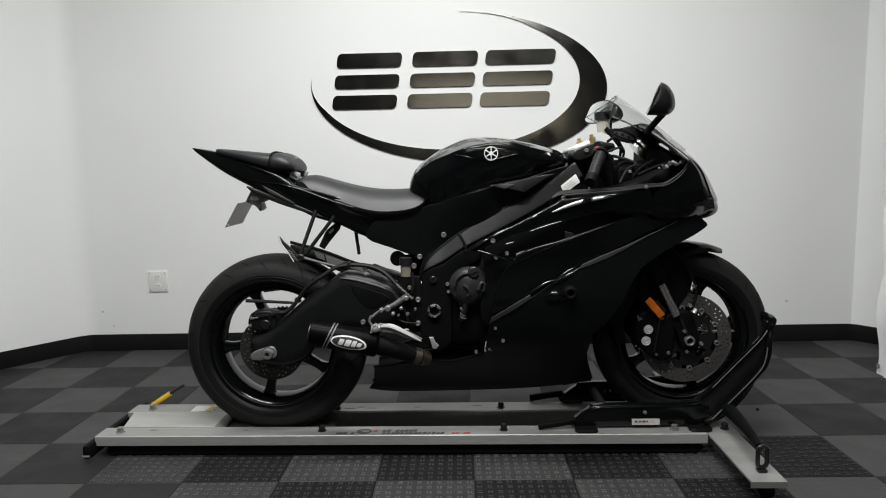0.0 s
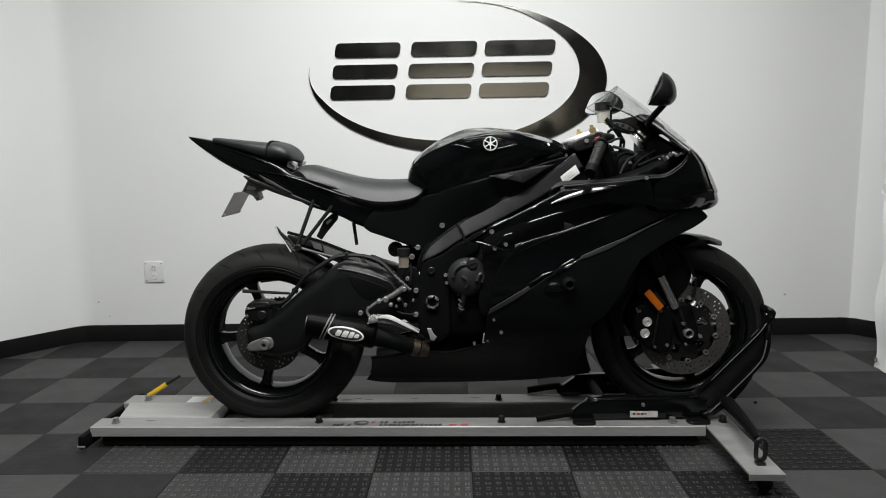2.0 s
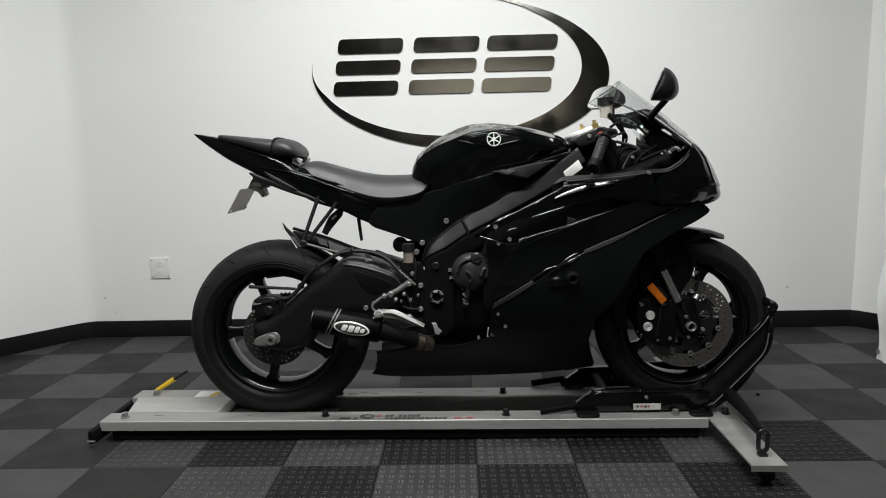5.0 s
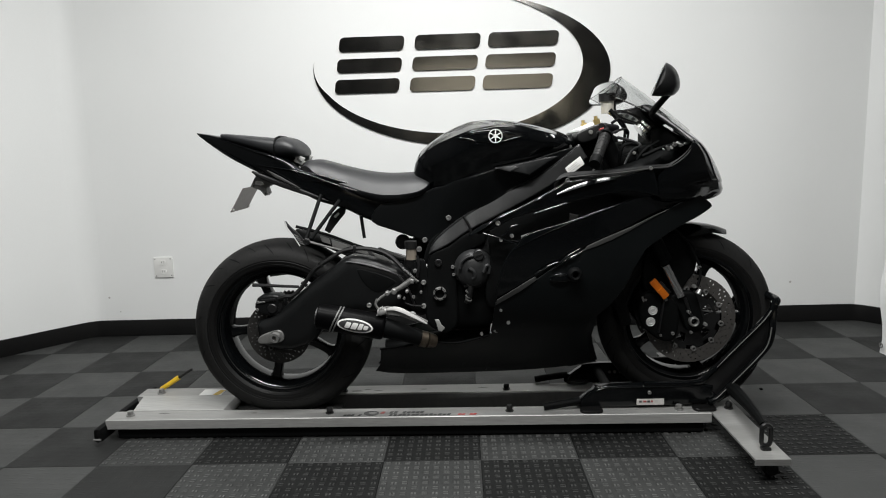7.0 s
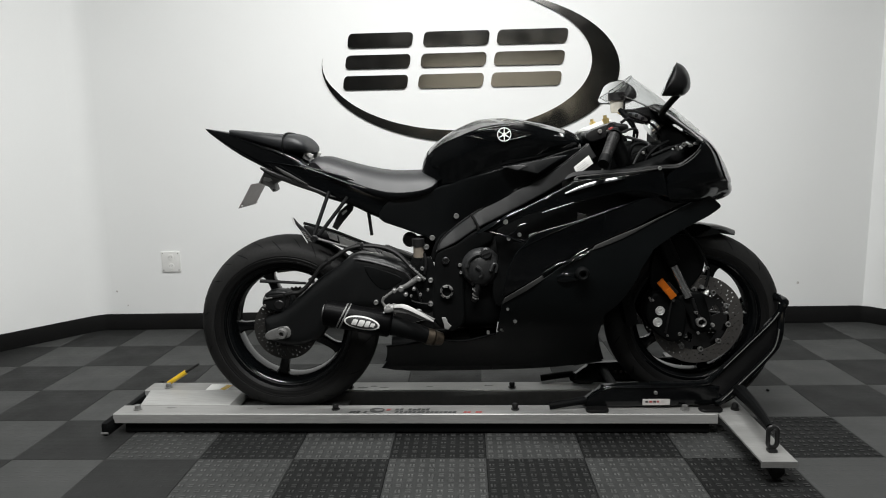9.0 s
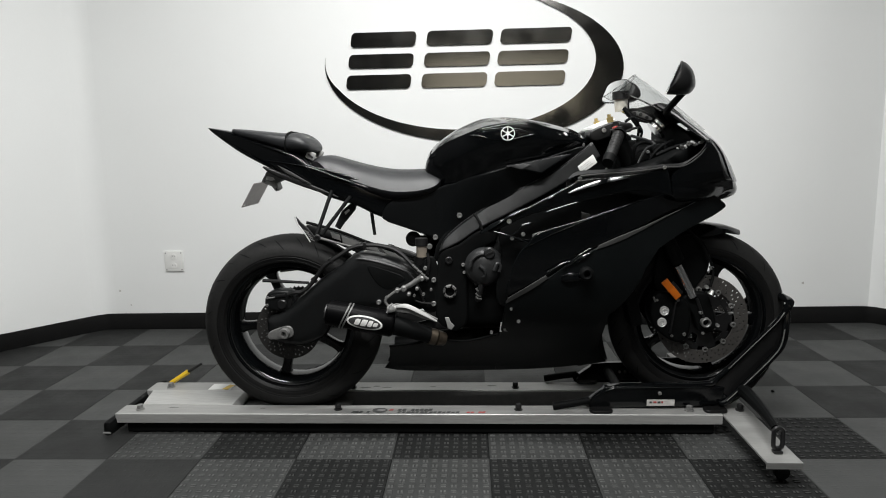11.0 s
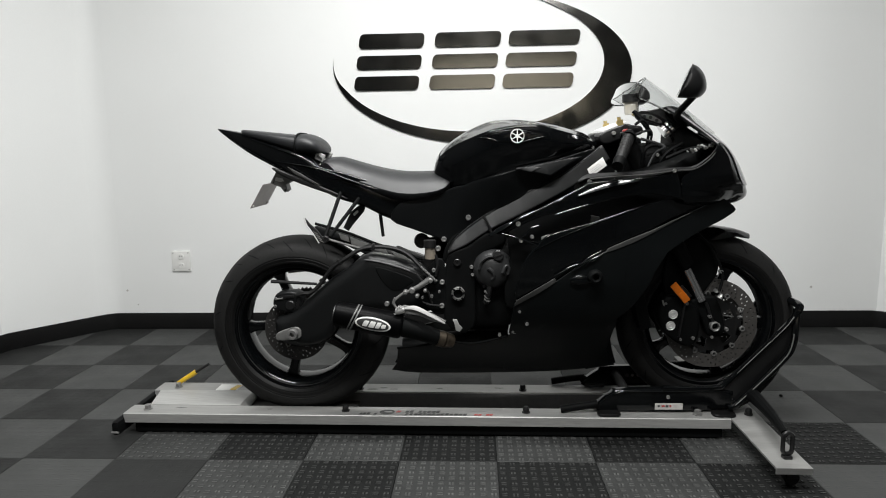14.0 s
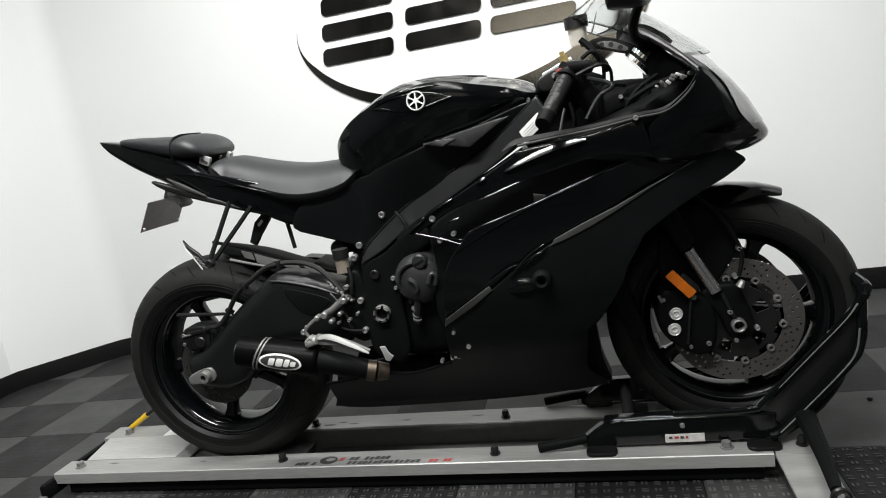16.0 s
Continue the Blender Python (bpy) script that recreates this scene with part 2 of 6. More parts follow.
def block(cx, cy, cz, sx, sy, sz, bevel=0.003, turn=(0, 0, 0), bm=None):
    bm = bm or bmesh.new()
    m = pose(cx, cy, cz, *turn) @ Matrix.Diagonal((sx, sy, sz, 1))
    made = bmesh.ops.create_cube(bm, size=1, matrix=m)
    if bevel:
        edges = list({e for v in made["verts"] for e in v.link_edges})
        bmesh.ops.bevel(bm, geom=edges, offset=bevel, segments=2, affect="EDGES", clamp_overlap=True, profile=0.6)
    return bm


def panel(outline, lat, thick=0.006, ease=0.012, drop=None, cut=0.05, smooth=3, bm=None):
    """A curved sheet seen from the side: a closed outline of x and z, bulging to lat(x, z) from the centre plane, with rounded edges."""
    bm = bm or bmesh.new()
    pts = spline(outline, smooth, True) if smooth > 1 else [np.array(q, float) for q in outline]
    f = lat if callable(lat) else (lambda x, z: lat)
    a = np.array(pts)
    area = 0.5 * float((a[:, 0] * np.roll(a[:, 1], -1) - np.roll(a[:, 0], -1) * a[:, 1]).sum())
    d1 = np.roll(a, -1, axis=0) - a
    d1 /= np.linalg.norm(d1, axis=1)[:, None] + 1e-12
    d0 = np.roll(d1, 1, axis=0)
    inward = np.stack((-(d0 + d1)[:, 1], (d0 + d1)[:, 0]), 1) * (1 if area > 0 else -1)
    inward /= np.linalg.norm(inward, axis=1)[:, None] + 1e-9
    loops = [[bm.verts.new((q[0], 0, q[1])) for q in a + inward * ease * d] for d in (0.0, 0.1, 0.3, 0.6, 0.95)]
    n = len(a)
    for p, q in zip(loops, loops[1:]):
        for i in range(n):
            j = (i + 1) % n
            bm.faces.new((p[i], p[j], q[j], q[i]))
    bm.faces.new(loops[-1])
    bmesh.ops.triangulate(bm, faces=list(bm.faces))
    xs, zs = [p[0] for p in pts], [p[1] for p in pts]
    for lo, hi, axis in ((min(xs), max(xs), (1, 0, 0)), (min(zs), max(zs), (0, 0, 1))):
        for c in np.arange(lo + cut, hi - cut * 0.3, cut):
            bmesh.ops.bisect_plane(bm, geom=[*bm.verts, *bm.edges, *bm.faces], plane_co=(c * axis[0], 0, c * axis[2]), plane_no=axis)
    a = np.array(pts)
    b = np.roll(a, -1, axis=0)
    ab = b - a
    length = (ab ** 2).sum(1) + 1e-12
    depth = ease if drop is None else drop
    for v in bm.verts:
        q = np.array((v.co.x, v.co.z))
        t = np.clip(((q - a) * ab).sum(1) / length, 0, 1)
        d = math.sqrt((((a + ab * t[:, None]) - q) ** 2).sum(1).min())
        k = max(0.0, 1 - d / ease)
        v.co.y = -(f(v.co.x, v.co.z) - depth * (1 - math.sqrt(max(0.0, 1 - k * k))))
    front = list(bm.faces)
    rim_edges = [e for e in bm.edges if len(e.link_faces) == 1]
    back = {v: bm.verts.new((v.co.x, v.co.y + thick, v.co.z)) for v in list(bm.verts)}
    for fc in front:
        bm.faces.new([back[v] for v in reversed(fc.verts)])
    for e in rim_edges:
        p, q = e.verts
        bm.faces.new((p, q, back[q], back[p]))
    return bm


def flat_shape(outer, holes, place, depth):
    """A flat plate with holes; place turns (u, v, d) into a point."""
    bm = bmesh.new()
    edges = []
    for loop in (outer, *holes):
        vs = [bm.verts.new((u, 0, v)) for u, v in loop]
        edges += [bm.edges.new((vs[i], vs[(i + 1) % len(vs)])) for i in range(len(vs))]
    bmesh.ops.triangle_fill(bm, use_beauty=True, use_dissolve=False, edges=edges)
    got = bmesh.ops.extrude_face_region(bm, geom=list(bm.faces))
    for v in got["geom"]:
        if isinstance(v, bmesh.types.BMVert):
            v.co.y -= depth
    for v in bm.verts:
        v.co = place(v.co.x, v.co.z, v.co.y)
    return bm


def rounded(u0, v0, u1, v1, r, slant=0.0, n=5):
    """A rounded rectangle, leaning by slant."""
    out = []
    for cu, cv, a0 in ((u1 - r, v1 - r, 0), (u0 + r, v1 - r, 90), (u0 + r, v0 + r, 180), (u1 - r, v0 + r, 270)):
        for k in range(n + 1):
            a = radians(a0 + 90 * k / n)
            u, v = cu + r * math.cos(a), cv + r * math.sin(a)
            out.append((u + slant * (v - v0), v))
    return out


# ---- room ----
WALL_Y, LEFT_X, RIGHT_X, TURN_Y, BACK_Y = 1.54, -2.41, 2.38, 1.12, -4.6


def wall(name, a, b, label, lo=0.0, hi=CEIL, thick=0.12, material=WALL):
    """An upright wall whose inner face runs from a to b, with the room on its right hand."""
    d = Vector((b[0] - a[0], b[1] - a[1], 0))
    n = Vector((-d.y, d.x, 0)).normalized() * thick
    bm = bmesh.new()
    ring = [(a[0], a[1]), (b[0], b[1]), (b[0] + n.x, b[1] + n.y), (a[0] + n.x, a[1] + n.y)]
    skin(bm, [[(x, y, z) for x, y in ring] for z in (lo, hi)])
    return tagged(part(name, bm, material, smooth=False), label, "wall", kind="structure")


NW, NE = (-2.078, WALL_Y), (2.045, WALL_Y)
LW, RE = (LEFT_X, TURN_Y), (RIGHT_X, TURN_Y)
wall("wall_north", NW, NE, "white painted wall with a large dark emblem")
wall("wall_northwest", LW, NW, "white painted angled corner wall")
wall("wall_northeast", NE, RE, "white painted angled corner wall")
wall("wall_west", (LEFT_X, 0.72), LW, "white painted side wall")
wall("wall_west_rear", (LEFT_X, BACK_Y), (LEFT_X, 0.72), "unseen side wall, kept dark to cut fill light", material=DARKWALL)
wall("wall_east", RE, (RIGHT_X, 0.72), "white painted side wall")
wall("wall_east_rear", (RIGHT_X, 0.72), (RIGHT_X, BACK_Y), "unseen side wall, kept dark to cut fill light", material=DARKWALL)
# unseen south walls, dark so that most of the emblem mirrors black
wall("wall_south", (RIGHT_X, BACK_Y), (LEFT_X, BACK_Y), "unseen lower wall, kept dark for the emblem's reflection", hi=1.38, material=BACKWALL)
# unseen panel, sized and placed to give the emblem its tan reflection
wall("wall_south_middle", (1.5, BACK_Y), (-0.7, BACK_Y), "unseen beige panel added to tint the emblem's reflection", lo=1.38, hi=2.2, material=TANPANEL)
wall("wall_south_right", (RIGHT_X, BACK_Y), (1.5, BACK_Y), "unseen wall, kept dark for the emblem's reflection", lo=1.38, hi=2.2, material=BACKWALL)
wall("wall_south_left", (-0.7, BACK_Y), (LEFT_X, BACK_Y), "unseen wall, kept dark for the emblem's reflection", lo=1.38, hi=2.2, material=BACKWALL)
wall("wall_south_upper", (RIGHT_X, BACK_Y), (LEFT_X, BACK_Y), "unseen upper wall, kept dark for the emblem's reflection", lo=2.2, material=BACKWALL)


def cove(name, corner, a, b, label):
    """A softly rounded inner corner between two walls, of plaster."""
    c, p, q = Vector(corner), Vector(corner).lerp(Vector(a), 0.065 / (Vector(a) - Vector(corner)).length), Vector(corner).lerp(Vector(b), 0.065 / (Vector(b) - Vector(corner)).length)
    arc = [p * (1 - u) ** 2 + c * 2 * u * (1 - u) + q * u ** 2 for u in [k / 8 for k in range(9)]]
    bm = bmesh.new()
    skin(bm, [[(v.x, v.y, z) for v in arc + [c]] for z in (0.04, CEIL)])
    return tagged(part(name, bm, WALL, angle=60), label, "wall", kind="structure")


cove("wall_corner_northwest", NW, NE, LW, "softly rounded white wall corner")
ceil = block(0, (BACK_Y + WALL_Y) / 2, CEIL + 0.05, 5.3, WALL_Y - BACK_Y + 0.3, 0.1, 0)
tagged(part("ceiling", ceil, CEILING, smooth=False), "plain painted ceiling over the bay", "ceiling", kind="structure")

# rubber skirting, with a slightly rounded top edge
SKIRT = [(0.0, 0.0), (-0.006, 0.0), (-0.006, 0.082), (-0.003, 0.087), (0.0, 0.088)]
run = [(LEFT_X, -1.5), (LEFT_X, TURN_Y - 0.05), (LEFT_X + 0.02, TURN_Y + 0.03), (-2.13, 1.475), (-2.10, 1.507), (-2.05, WALL_Y - 0.002), (2.02, WALL_Y - 0.002), (2.07, 1.512), (2.10, 1.474), (RIGHT_X - 0.02, TURN_Y + 0.03), (RIGHT_X, TURN_Y - 0.05), (RIGHT_X, -1.5)]
bm = bmesh.new()
rings = []
for i, p in enumerate(run):
    d = Vector(run[min(i + 1, len(run) - 1)]) - Vector(run[max(i - 1, 0)])
    n = Vector((-d.y, d.x)).normalized()
    rings.append([(p[0] + n.x * (s - 0.001), p[1] + n.y * (s - 0.001), z) for s, z in SKIRT])
skin(bm, rings)
tagged(part("baseboard", bm, BASE), "black rubber cove baseboard along the walls", "baseboard", kind="structure")

# ---- emblem on the wall: plain slanted bars and a crescent ----
sign = base("wall_emblem", "black reflective emblem of slanted bars within a crescent", "wall sign", pose(0, WALL_Y, 0))


def on_wall(u, v, d):
    return (u, d - 0.002, v)


for u0, u1 in ((-0.683, -0.350), (-0.294, 0.040), (0.081, 0.437)):
    for v0, v1 in ((1.266, 1.337), (1.371, 1.440), (1.475, 1.548)):
        lean = 0.15 * (v0 - 1.266)
        part("emblem_bar", flat_shape(rounded(u0 + lean, v0, u1 + lean, v1, 0.022, 0.15), [], on_wall, 0.006), SIGN, sign, "slanted rounded bar", angle=20)
outer, inner = [], []
for k in range(91):
    u = k / 90
    a = radians(174 + 276 * u)
    c, e = math.cos(a), math.sin(a)
    p = Vector((-0.024 + 0.762 * c + 0.0125 * e, 1.364 + 0.380 * e - 0.025 * c))
    q = Vector((-0.090 + 0.688 * c + 0.0066 * e, 1.399 + 0.348 * e - 0.013 * c))
    near = min(1.0, 9 * u, 7 * (1 - u))
    outer.append(tuple(p))
    inner.append(tuple(p.lerp(q, max(0.02, near))))
part("crescent", flat_shape(outer + inner[::-1], [], on_wall, 0.006), SIGN, sign, "tapering crescent round the bars", angle=20)

# ---- outlet ----
outlet = base("wall_outlet", "white double wall outlet cover low on the wall", "outlet", pose(-1.666, WALL_Y, 0.378))
part("cover_plate", block(0, -0.004, 0, 0.103, 0.008, 0.112, 0.003), WHITE, outlet)
for v in (0.025, -0.025):
    rec = part("receptacle", lathe([(0.0001, -0.0105), (0.0155, -0.0105), (0.0165, -0.0095), (0.0165, -0.008)], 0, 0, v, 20), WHITE, outlet)
    for dx in (-0.006, 0.006):
        part("slot", block(dx, -0.0107, v + 0.003, 0.002, 0.001, 0.008, 0), INK, rec, "dark slot")
for dx, dz in ((0.042, 0.046), (-0.042, -0.046), (0.042, -0.046), (-0.042, 0.046)):
    part("screw", puck(dx, -0.0075, -0.0098, dz, 0.003, 0.0005, 10), DULL, outlet)

# small scuffs and nail marks on the wall
for x, z, r in ((-1.985, 0.215, 0.006), (1.70, 0.215, 0.007), (-1.93, 0.135, 0.004)):
    tagged(part("wall_scuff", puck(x, WALL_Y - 0.0002, WALL_Y - 0.0012, z, r, 0.0003, 10), GREYLABEL), "small grey scuff mark on the white wall", "scuff")

# ---- white banner hanging at the side ----
banner = base("hanging_banner", "white vinyl banners hanging down to the floor", "banner", pose(1.82, 0.97, 0))


def sheet(lo, hi, edge, seed):
    rows = []
    for i in range(13):
        z = lo + (hi - lo) * i / 12
        rows.append([(0.012 * math.sin(j * 1.7 + seed) * (0.4 + 0.6 * j / 12) + 0.006 * math.sin(i * 1.1 + seed), -edge - 0.012 * math.sin(i * 0.9 + seed) * (1 if j < 2 else 0.3) - j * 0.034, z) for j in range(13)])
    bm = bmesh.new()
    skin(bm, rows, closed=False)
    thicken(bm, 0.002)
    return bm


low = part("lower_banner", sheet(0.004, 0.79, 0.0, 0.4), BANNER, banner)
part("upper_banner", sheet(0.80, 2.4, -0.015, 2.1), BANNER, banner)
part("grommet", lathe([(0.006, -0.001), (0.012, -0.002), (0.013, 0.0), (0.006, 0.001)], 0, 0, 0, 18), DULL, low, "dark metal grommet").matrix_local = pose(-0.008, -0.03, 0.045, 0, 0, 90)
for dz in (0.0, 0.02):
    part("cord", tube([(-0.01, -0.01, 0.77), (-0.016, 0.006, 0.79 + dz), (-0.01, -0.01, 0.82)], 0.002, 6), WHITE, banner, "thin white tie cord")

# ---- display dolly ----
TOP = 0.076
dolly = base("display_dolly", "low aluminium motorcycle dolly with two rails on casters", "motorcycle dolly", pose(0, 0.33, 0, 0, 0, -0.8))


def rail(y0, y1, x0, x1):
    """A folded rail: flat top with downturned lips."""
    t = 0.004
    prof = [(y0, TOP - 0.033), (y0, TOP - 0.002), (y0 + 0.002, TOP), (y1 - 0.002, TOP), (y1, TOP - 0.002), (y1, TOP - 0.033), (y1 - t, TOP - 0.033), (y1 - t, TOP - t), (y0 + t, TOP - t), (y0 + t, TOP - 0.033)]
    bm = bmesh.new()
    skin(bm, [[(x, y, z) for y, z in prof] for x in (x0, x1)])
    for fc in bm.faces:
        q = fc.calc_center_median()
        fc.material_index = 1 if q.y < y0 + 0.0025 else 0
    return bm


part("rail", rail(-0.166, -0.088, -1.283, 0.772), [RAIL, LIP], dolly, "brushed aluminium side rail", angle=30)
part("rail", rail(0.056, 0.138, -1.283, 0.772), [RAIL, LIP], dolly, "brushed aluminium side rail", angle=30)
part("trough", block(-0.735, -0.0155, 0.036, 0.48, 0.139, 0.006, 0.001), CHANNEL, dolly, "grey lower wheel channel", smooth=False)
part("trough", block(0.14, -0.0155, 0.012, 1.27, 0.139, 0.006, 0.001), CHANNEL, dolly, "grey lower wheel channel", smooth=False)
for y in (-0.086, 0.054):
    part("trough_side", block(-0.10, y, 0.040, 1.75, 0.004, 0.062, 0.001), CHANNEL, dolly, smooth=False)
bm = bmesh.new()
skin(bm, [[(x, y, z) for x, z in ((-1.225 - (0.033 if y > 0 else 0), TOP + 0.001), (-0.900, TOP + 0.001), (-0.886, 0.052), (-0.886, 0.048), (-0.905, TOP - 0.003), (-1.225 - (0.033 if y > 0 else 0), TOP - 0.003))] for y in (-0.0875, 0.0555)])
part("entry_plate", bm, LIP, dolly, "sloping aluminium entry plate", angle=20)
# near bar is near-black and deep, standing in for shade under the rail
part("underframe", block(-0.25, -0.138, 0.024, 2.0, 0.03, 0.036, 0.002), DEEP, dolly, "black bar filling the dark under the rail", smooth=False)
part("underframe", block(-0.25, 0.11, 0.030, 2.0, 0.03, 0.028, 0.002), SATIN, dolly, "black bar filling the dark under the rail", smooth=False)
# outrigger plate across the front
for lo, hi in ((-0.495, -0.166), (0.14, 0.49)):
    bm = bmesh.new()
    skin(bm, [[(x, lo, z), (x, hi, z)] + [(x, hi, z - 0.006), (x, lo, z - 0.006)] for x, z in ((0.774, TOP - 0.001), (0.873, TOP - 0.001))])
    part("outrigger", bm, RAIL, dolly, "aluminium outrigger plate", smooth=False)
part("front_plate", block(0.826, -0.014, TOP - 0.004, 0.10, 0.302, 0.006, 0.001), RAIL, dolly, smooth=False)
for y0, y1 in ((-0.495, -0.49), (0.485, 0.49)):
    part("lip", block(0.823, (y0 + y1) / 2, TOP - 0.012, 0.099, 0.004, 0.016, 0.001), RAIL, dolly, smooth=False)
part("end_bar", block(-1.292, 0.0, 0.037, 0.026, 0.42, 0.050, 0.012), DEEP, dolly, "black end bar")
for y in (-0.205, 0.2):
    part("bar_bolt", tube([(-1.30, y - 0.012, 0.028), (-1.275, y - 0.012, 0.028)], 0.004, 8, 1), DULL, dolly)


def knob(x, y, r, h, material, name, label, hexa=False):
    bm = bmesh.new()
    n = 6 if hexa else 16
    prof = [(r * 1.35, TOP), (r * 1.35, TOP + 0.0025), (r * 0.8, TOP + 0.003), (r, TOP + h * 0.4), (r, TOP + h * 0.75), (r * 0.75, TOP + h)] if not hexa else [(r * 1.5, TOP), (r * 1.5, TOP + 0.003), (r, TOP + 0.003), (r, TOP + h)]
    skin(bm, [[(x + q * math.cos(6.283 * k / n), y + q * math.sin(6.283 * k / n), z) for k in range(n)] for q, z in prof])
    part(name, bm, material, dolly, label)


for x, y in ((-0.512, -0.125), (0.107, -0.125), (0.108, 0.083), (0.842, -0.125), (-0.50, 0.083)):
    knob(x, y, 0.0105, 0.021, PLASTIC, "peg", "black rubber peg")
for x, y in ((-1.215, -0.125), (-1.205, 0.088), (0.675, -0.13)):
    knob(x, y, 0.011, 0.016, DULL, "hex_bolt", "grey hex bolt", True)


def caster(x, y, r=0.022):
    c = part("caster", lathe([(0.0001, -0.011), (r - 0.003, -0.011), (r, -0.008), (r, 0.008), (r - 0.003, 0.011), (0.0001, 0.011)], x, y, r, 24), RUBBER, dolly, "black caster wheel")
    part("fork_plate", block(x, y, r + 0.014, 0.03, 0.034, 0.028, 0.003), SATIN, c)


for x, y in ((-1.20, -0.12), (-1.20, 0.12), (0.84, -0.44), (0.84, 0.44), (0.1, -0.1), (0.1, 0.1)):
    caster(x, y)
# worn print on the rail, as plain slanted bars in two rows, and a round mark
def print_row(x0, x1, y0, y1, count, material, seed):
    rng = random.Random(seed)
    step = (x1 - x0) / count
    for k in range(count):
        if rng.random() < 0.1:
            continue
        a, b = x0 + step * k, x0 + step * (k + 0.62 + 0.25 * rng.random())
        top = y1 - 0.004 * rng.random()
        part("print_bar", flat_shape([(a, y0), (b, y0), (b + 0.004, top), (a + 0.004, top)], [], lambda u, v, d: (u, v, TOP + 0.0006 - 0.6 * d), 0.001), material, dolly, smooth=False)


print_row(-0.461, -0.398, -0.157, -0.140, 5, INK, 1)
print_row(-0.335, -0.305, -0.137, -0.122, 2, RED, 2)
print_row(-0.305, -0.185, -0.137, -0.120, 8, INK, 3)
print_row(-0.304, -0.092, -0.158, -0.142, 14, INK, 4)
print_row(-0.070, -0.004, -0.157, -0.142, 5, RED, 5)
disc_out = [(-0.366 + 0.026 * math.cos(q), -0.134 + 0.020 * math.sin(q)) for q in [2 * math.pi * k / 24 for k in range(24)]]
disc_in = [(-0.362 + 0.015 * math.cos(q), -0.131 + 0.009 * math.sin(q)) for q in [2 * math.pi * k / 16 for k in range(16)]]
part("print_mark", flat_shape(disc_out, [disc_in], lambda u, v, d: (u, v, TOP + 0.0006 - 0.6 * d), 0.001), INK, dolly, smooth=False)
part("warning_label", block(-1.005, 0.087, TOP + 0.001, 0.085, 0.06, 0.001, 0), WHITE, dolly, "white and yellow warning label", smooth=False)
part("label_patch", block(-0.978, 0.082, TOP + 0.0018, 0.022, 0.05, 0.0008, 0, (0, 0, -14)), YELLOW, dolly, "yellow patch", smooth=False)

# yellow release lever at the far corner
lever = base("release_lever", "yellow-handled release lever with a black tip", "lever", pose(-1.21, 0.455, 0))
part("handle", tube([(-0.004, 0, 0.084), (0.036, 0.008, 0.108), (0.062, 0.015, 0.124)], (0.0085, 0.0100), 10), YELLOW, lever)
part("rod", tube([(0.062, 0.015, 0.124), (0.112, 0.027, 0.153)], (0.0058, 0.0048), 8, 1), PLASTIC, lever)
part("stem", tube([(-0.01, 0, 0.05), (0.002, 0, 0.088)], 0.007, 8, 1), DULL, lever)

# tie-down loop on the outrigger
loop = base("tie_down_loop", "black steel tie-down loop on the outrigger plate", "loop", pose(0.822, -0.115, TOP - 0.001))
ring = [(0.013 * math.cos(a), 0, 0.045 + 0.013 * math.sin(a) + (0.018 if math.sin(a) > 0 else -0.018)) for a in [2 * math.pi * k / 24 for k in range(25)]]
part("link", tube(ring, 0.0065, 8, 1), SATIN, loop)
part("foot", block(0, 0, 0.005, 0.026, 0.022, 0.010, 0.004), SATIN, loop)
part("strap", tube([(-0.006, 0.006, 0.072), (0.004, 0.08, 0.075), (0.014, 0.16, 0.074), (0.024, 0.25, 0.070), (0.030, 0.31, 0.066)], (0.011, 0.024), 10, 2), DEEP, loop, "black rubber strap")

# ---- front wheel chock stand, black tube and plate ----
chock = base("wheel_chock_stand", "black steel front wheel chock stand on the dolly", "wheel stand", pose(0, 0.34, 0))
SIDE = [(0.335, 0.100), (0.39, 0.142), (0.43, 0.156), (0.76, 0.156), (0.79, 0.13), (0.788, 0.088), (0.39, 0.080), (0.335, 0.084)]
side = part("side_plate", panel(SIDE, 0.135, 0.02, 0.008, cut=0.2), GLOSS, chock)
twin(side)
ARM = [(0.742, 0.160), (0.80, 0.205), (0.95, 0.365), (0.992, 0.43), (0.985, 0.35), (0.952, 0.27), (0.80, 0.10), (0.77, 0.10)]
arm = part("arm_plate", panel(ARM, 0.128, 0.012, 0.006, cut=0.2), SATIN, chock)
twin(arm)
t1 = part("arm_tube", tube([(0.56, -0.13, 0.160), (0.73, -0.13, 0.161), (0.78, -0.13, 0.192), (0.95, -0.13, 0.372), (0.985, -0.13, 0.425), (0.99, -0.115, 0.44)], 0.0095, 10), GLOSS, chock)
twin(t1)
t2 = part("brace_tube", tube([(0.775, -0.14, 0.095), (0.81, -0.14, 0.115), (0.945, -0.14, 0.262), (0.972, -0.14, 0.31), (0.98, -0.135, 0.36), (0.987, -0.12, 0.43)], 0.011, 10), GLOSS, chock)
twin(t2)
part("cross_tube", tube([(0.984, -0.130, 0.418), (0.990, -0.128, 0.431), (0.995, -0.112, 0.440), (0.996, 0, 0.441), (0.995, 0.112, 0.440), (0.990, 0.128, 0.431), (0.984, 0.130, 0.418)], 0.0125, 10), GLOSS, chock)
scoop = bmesh.new()
skin(scoop, [[(x, y, z) for x, z in spline([(0.47, 0.075), (0.6, 0.066), (0.74, 0.06), (0.85, 0.10), (0.945, 0.21), (0.985, 0.36)], 4)] for y in (-0.11, 0.11)], closed=False)
thicken(scoop, 0.004)
part("wheel_scoop", scoop, SATIN, chock)
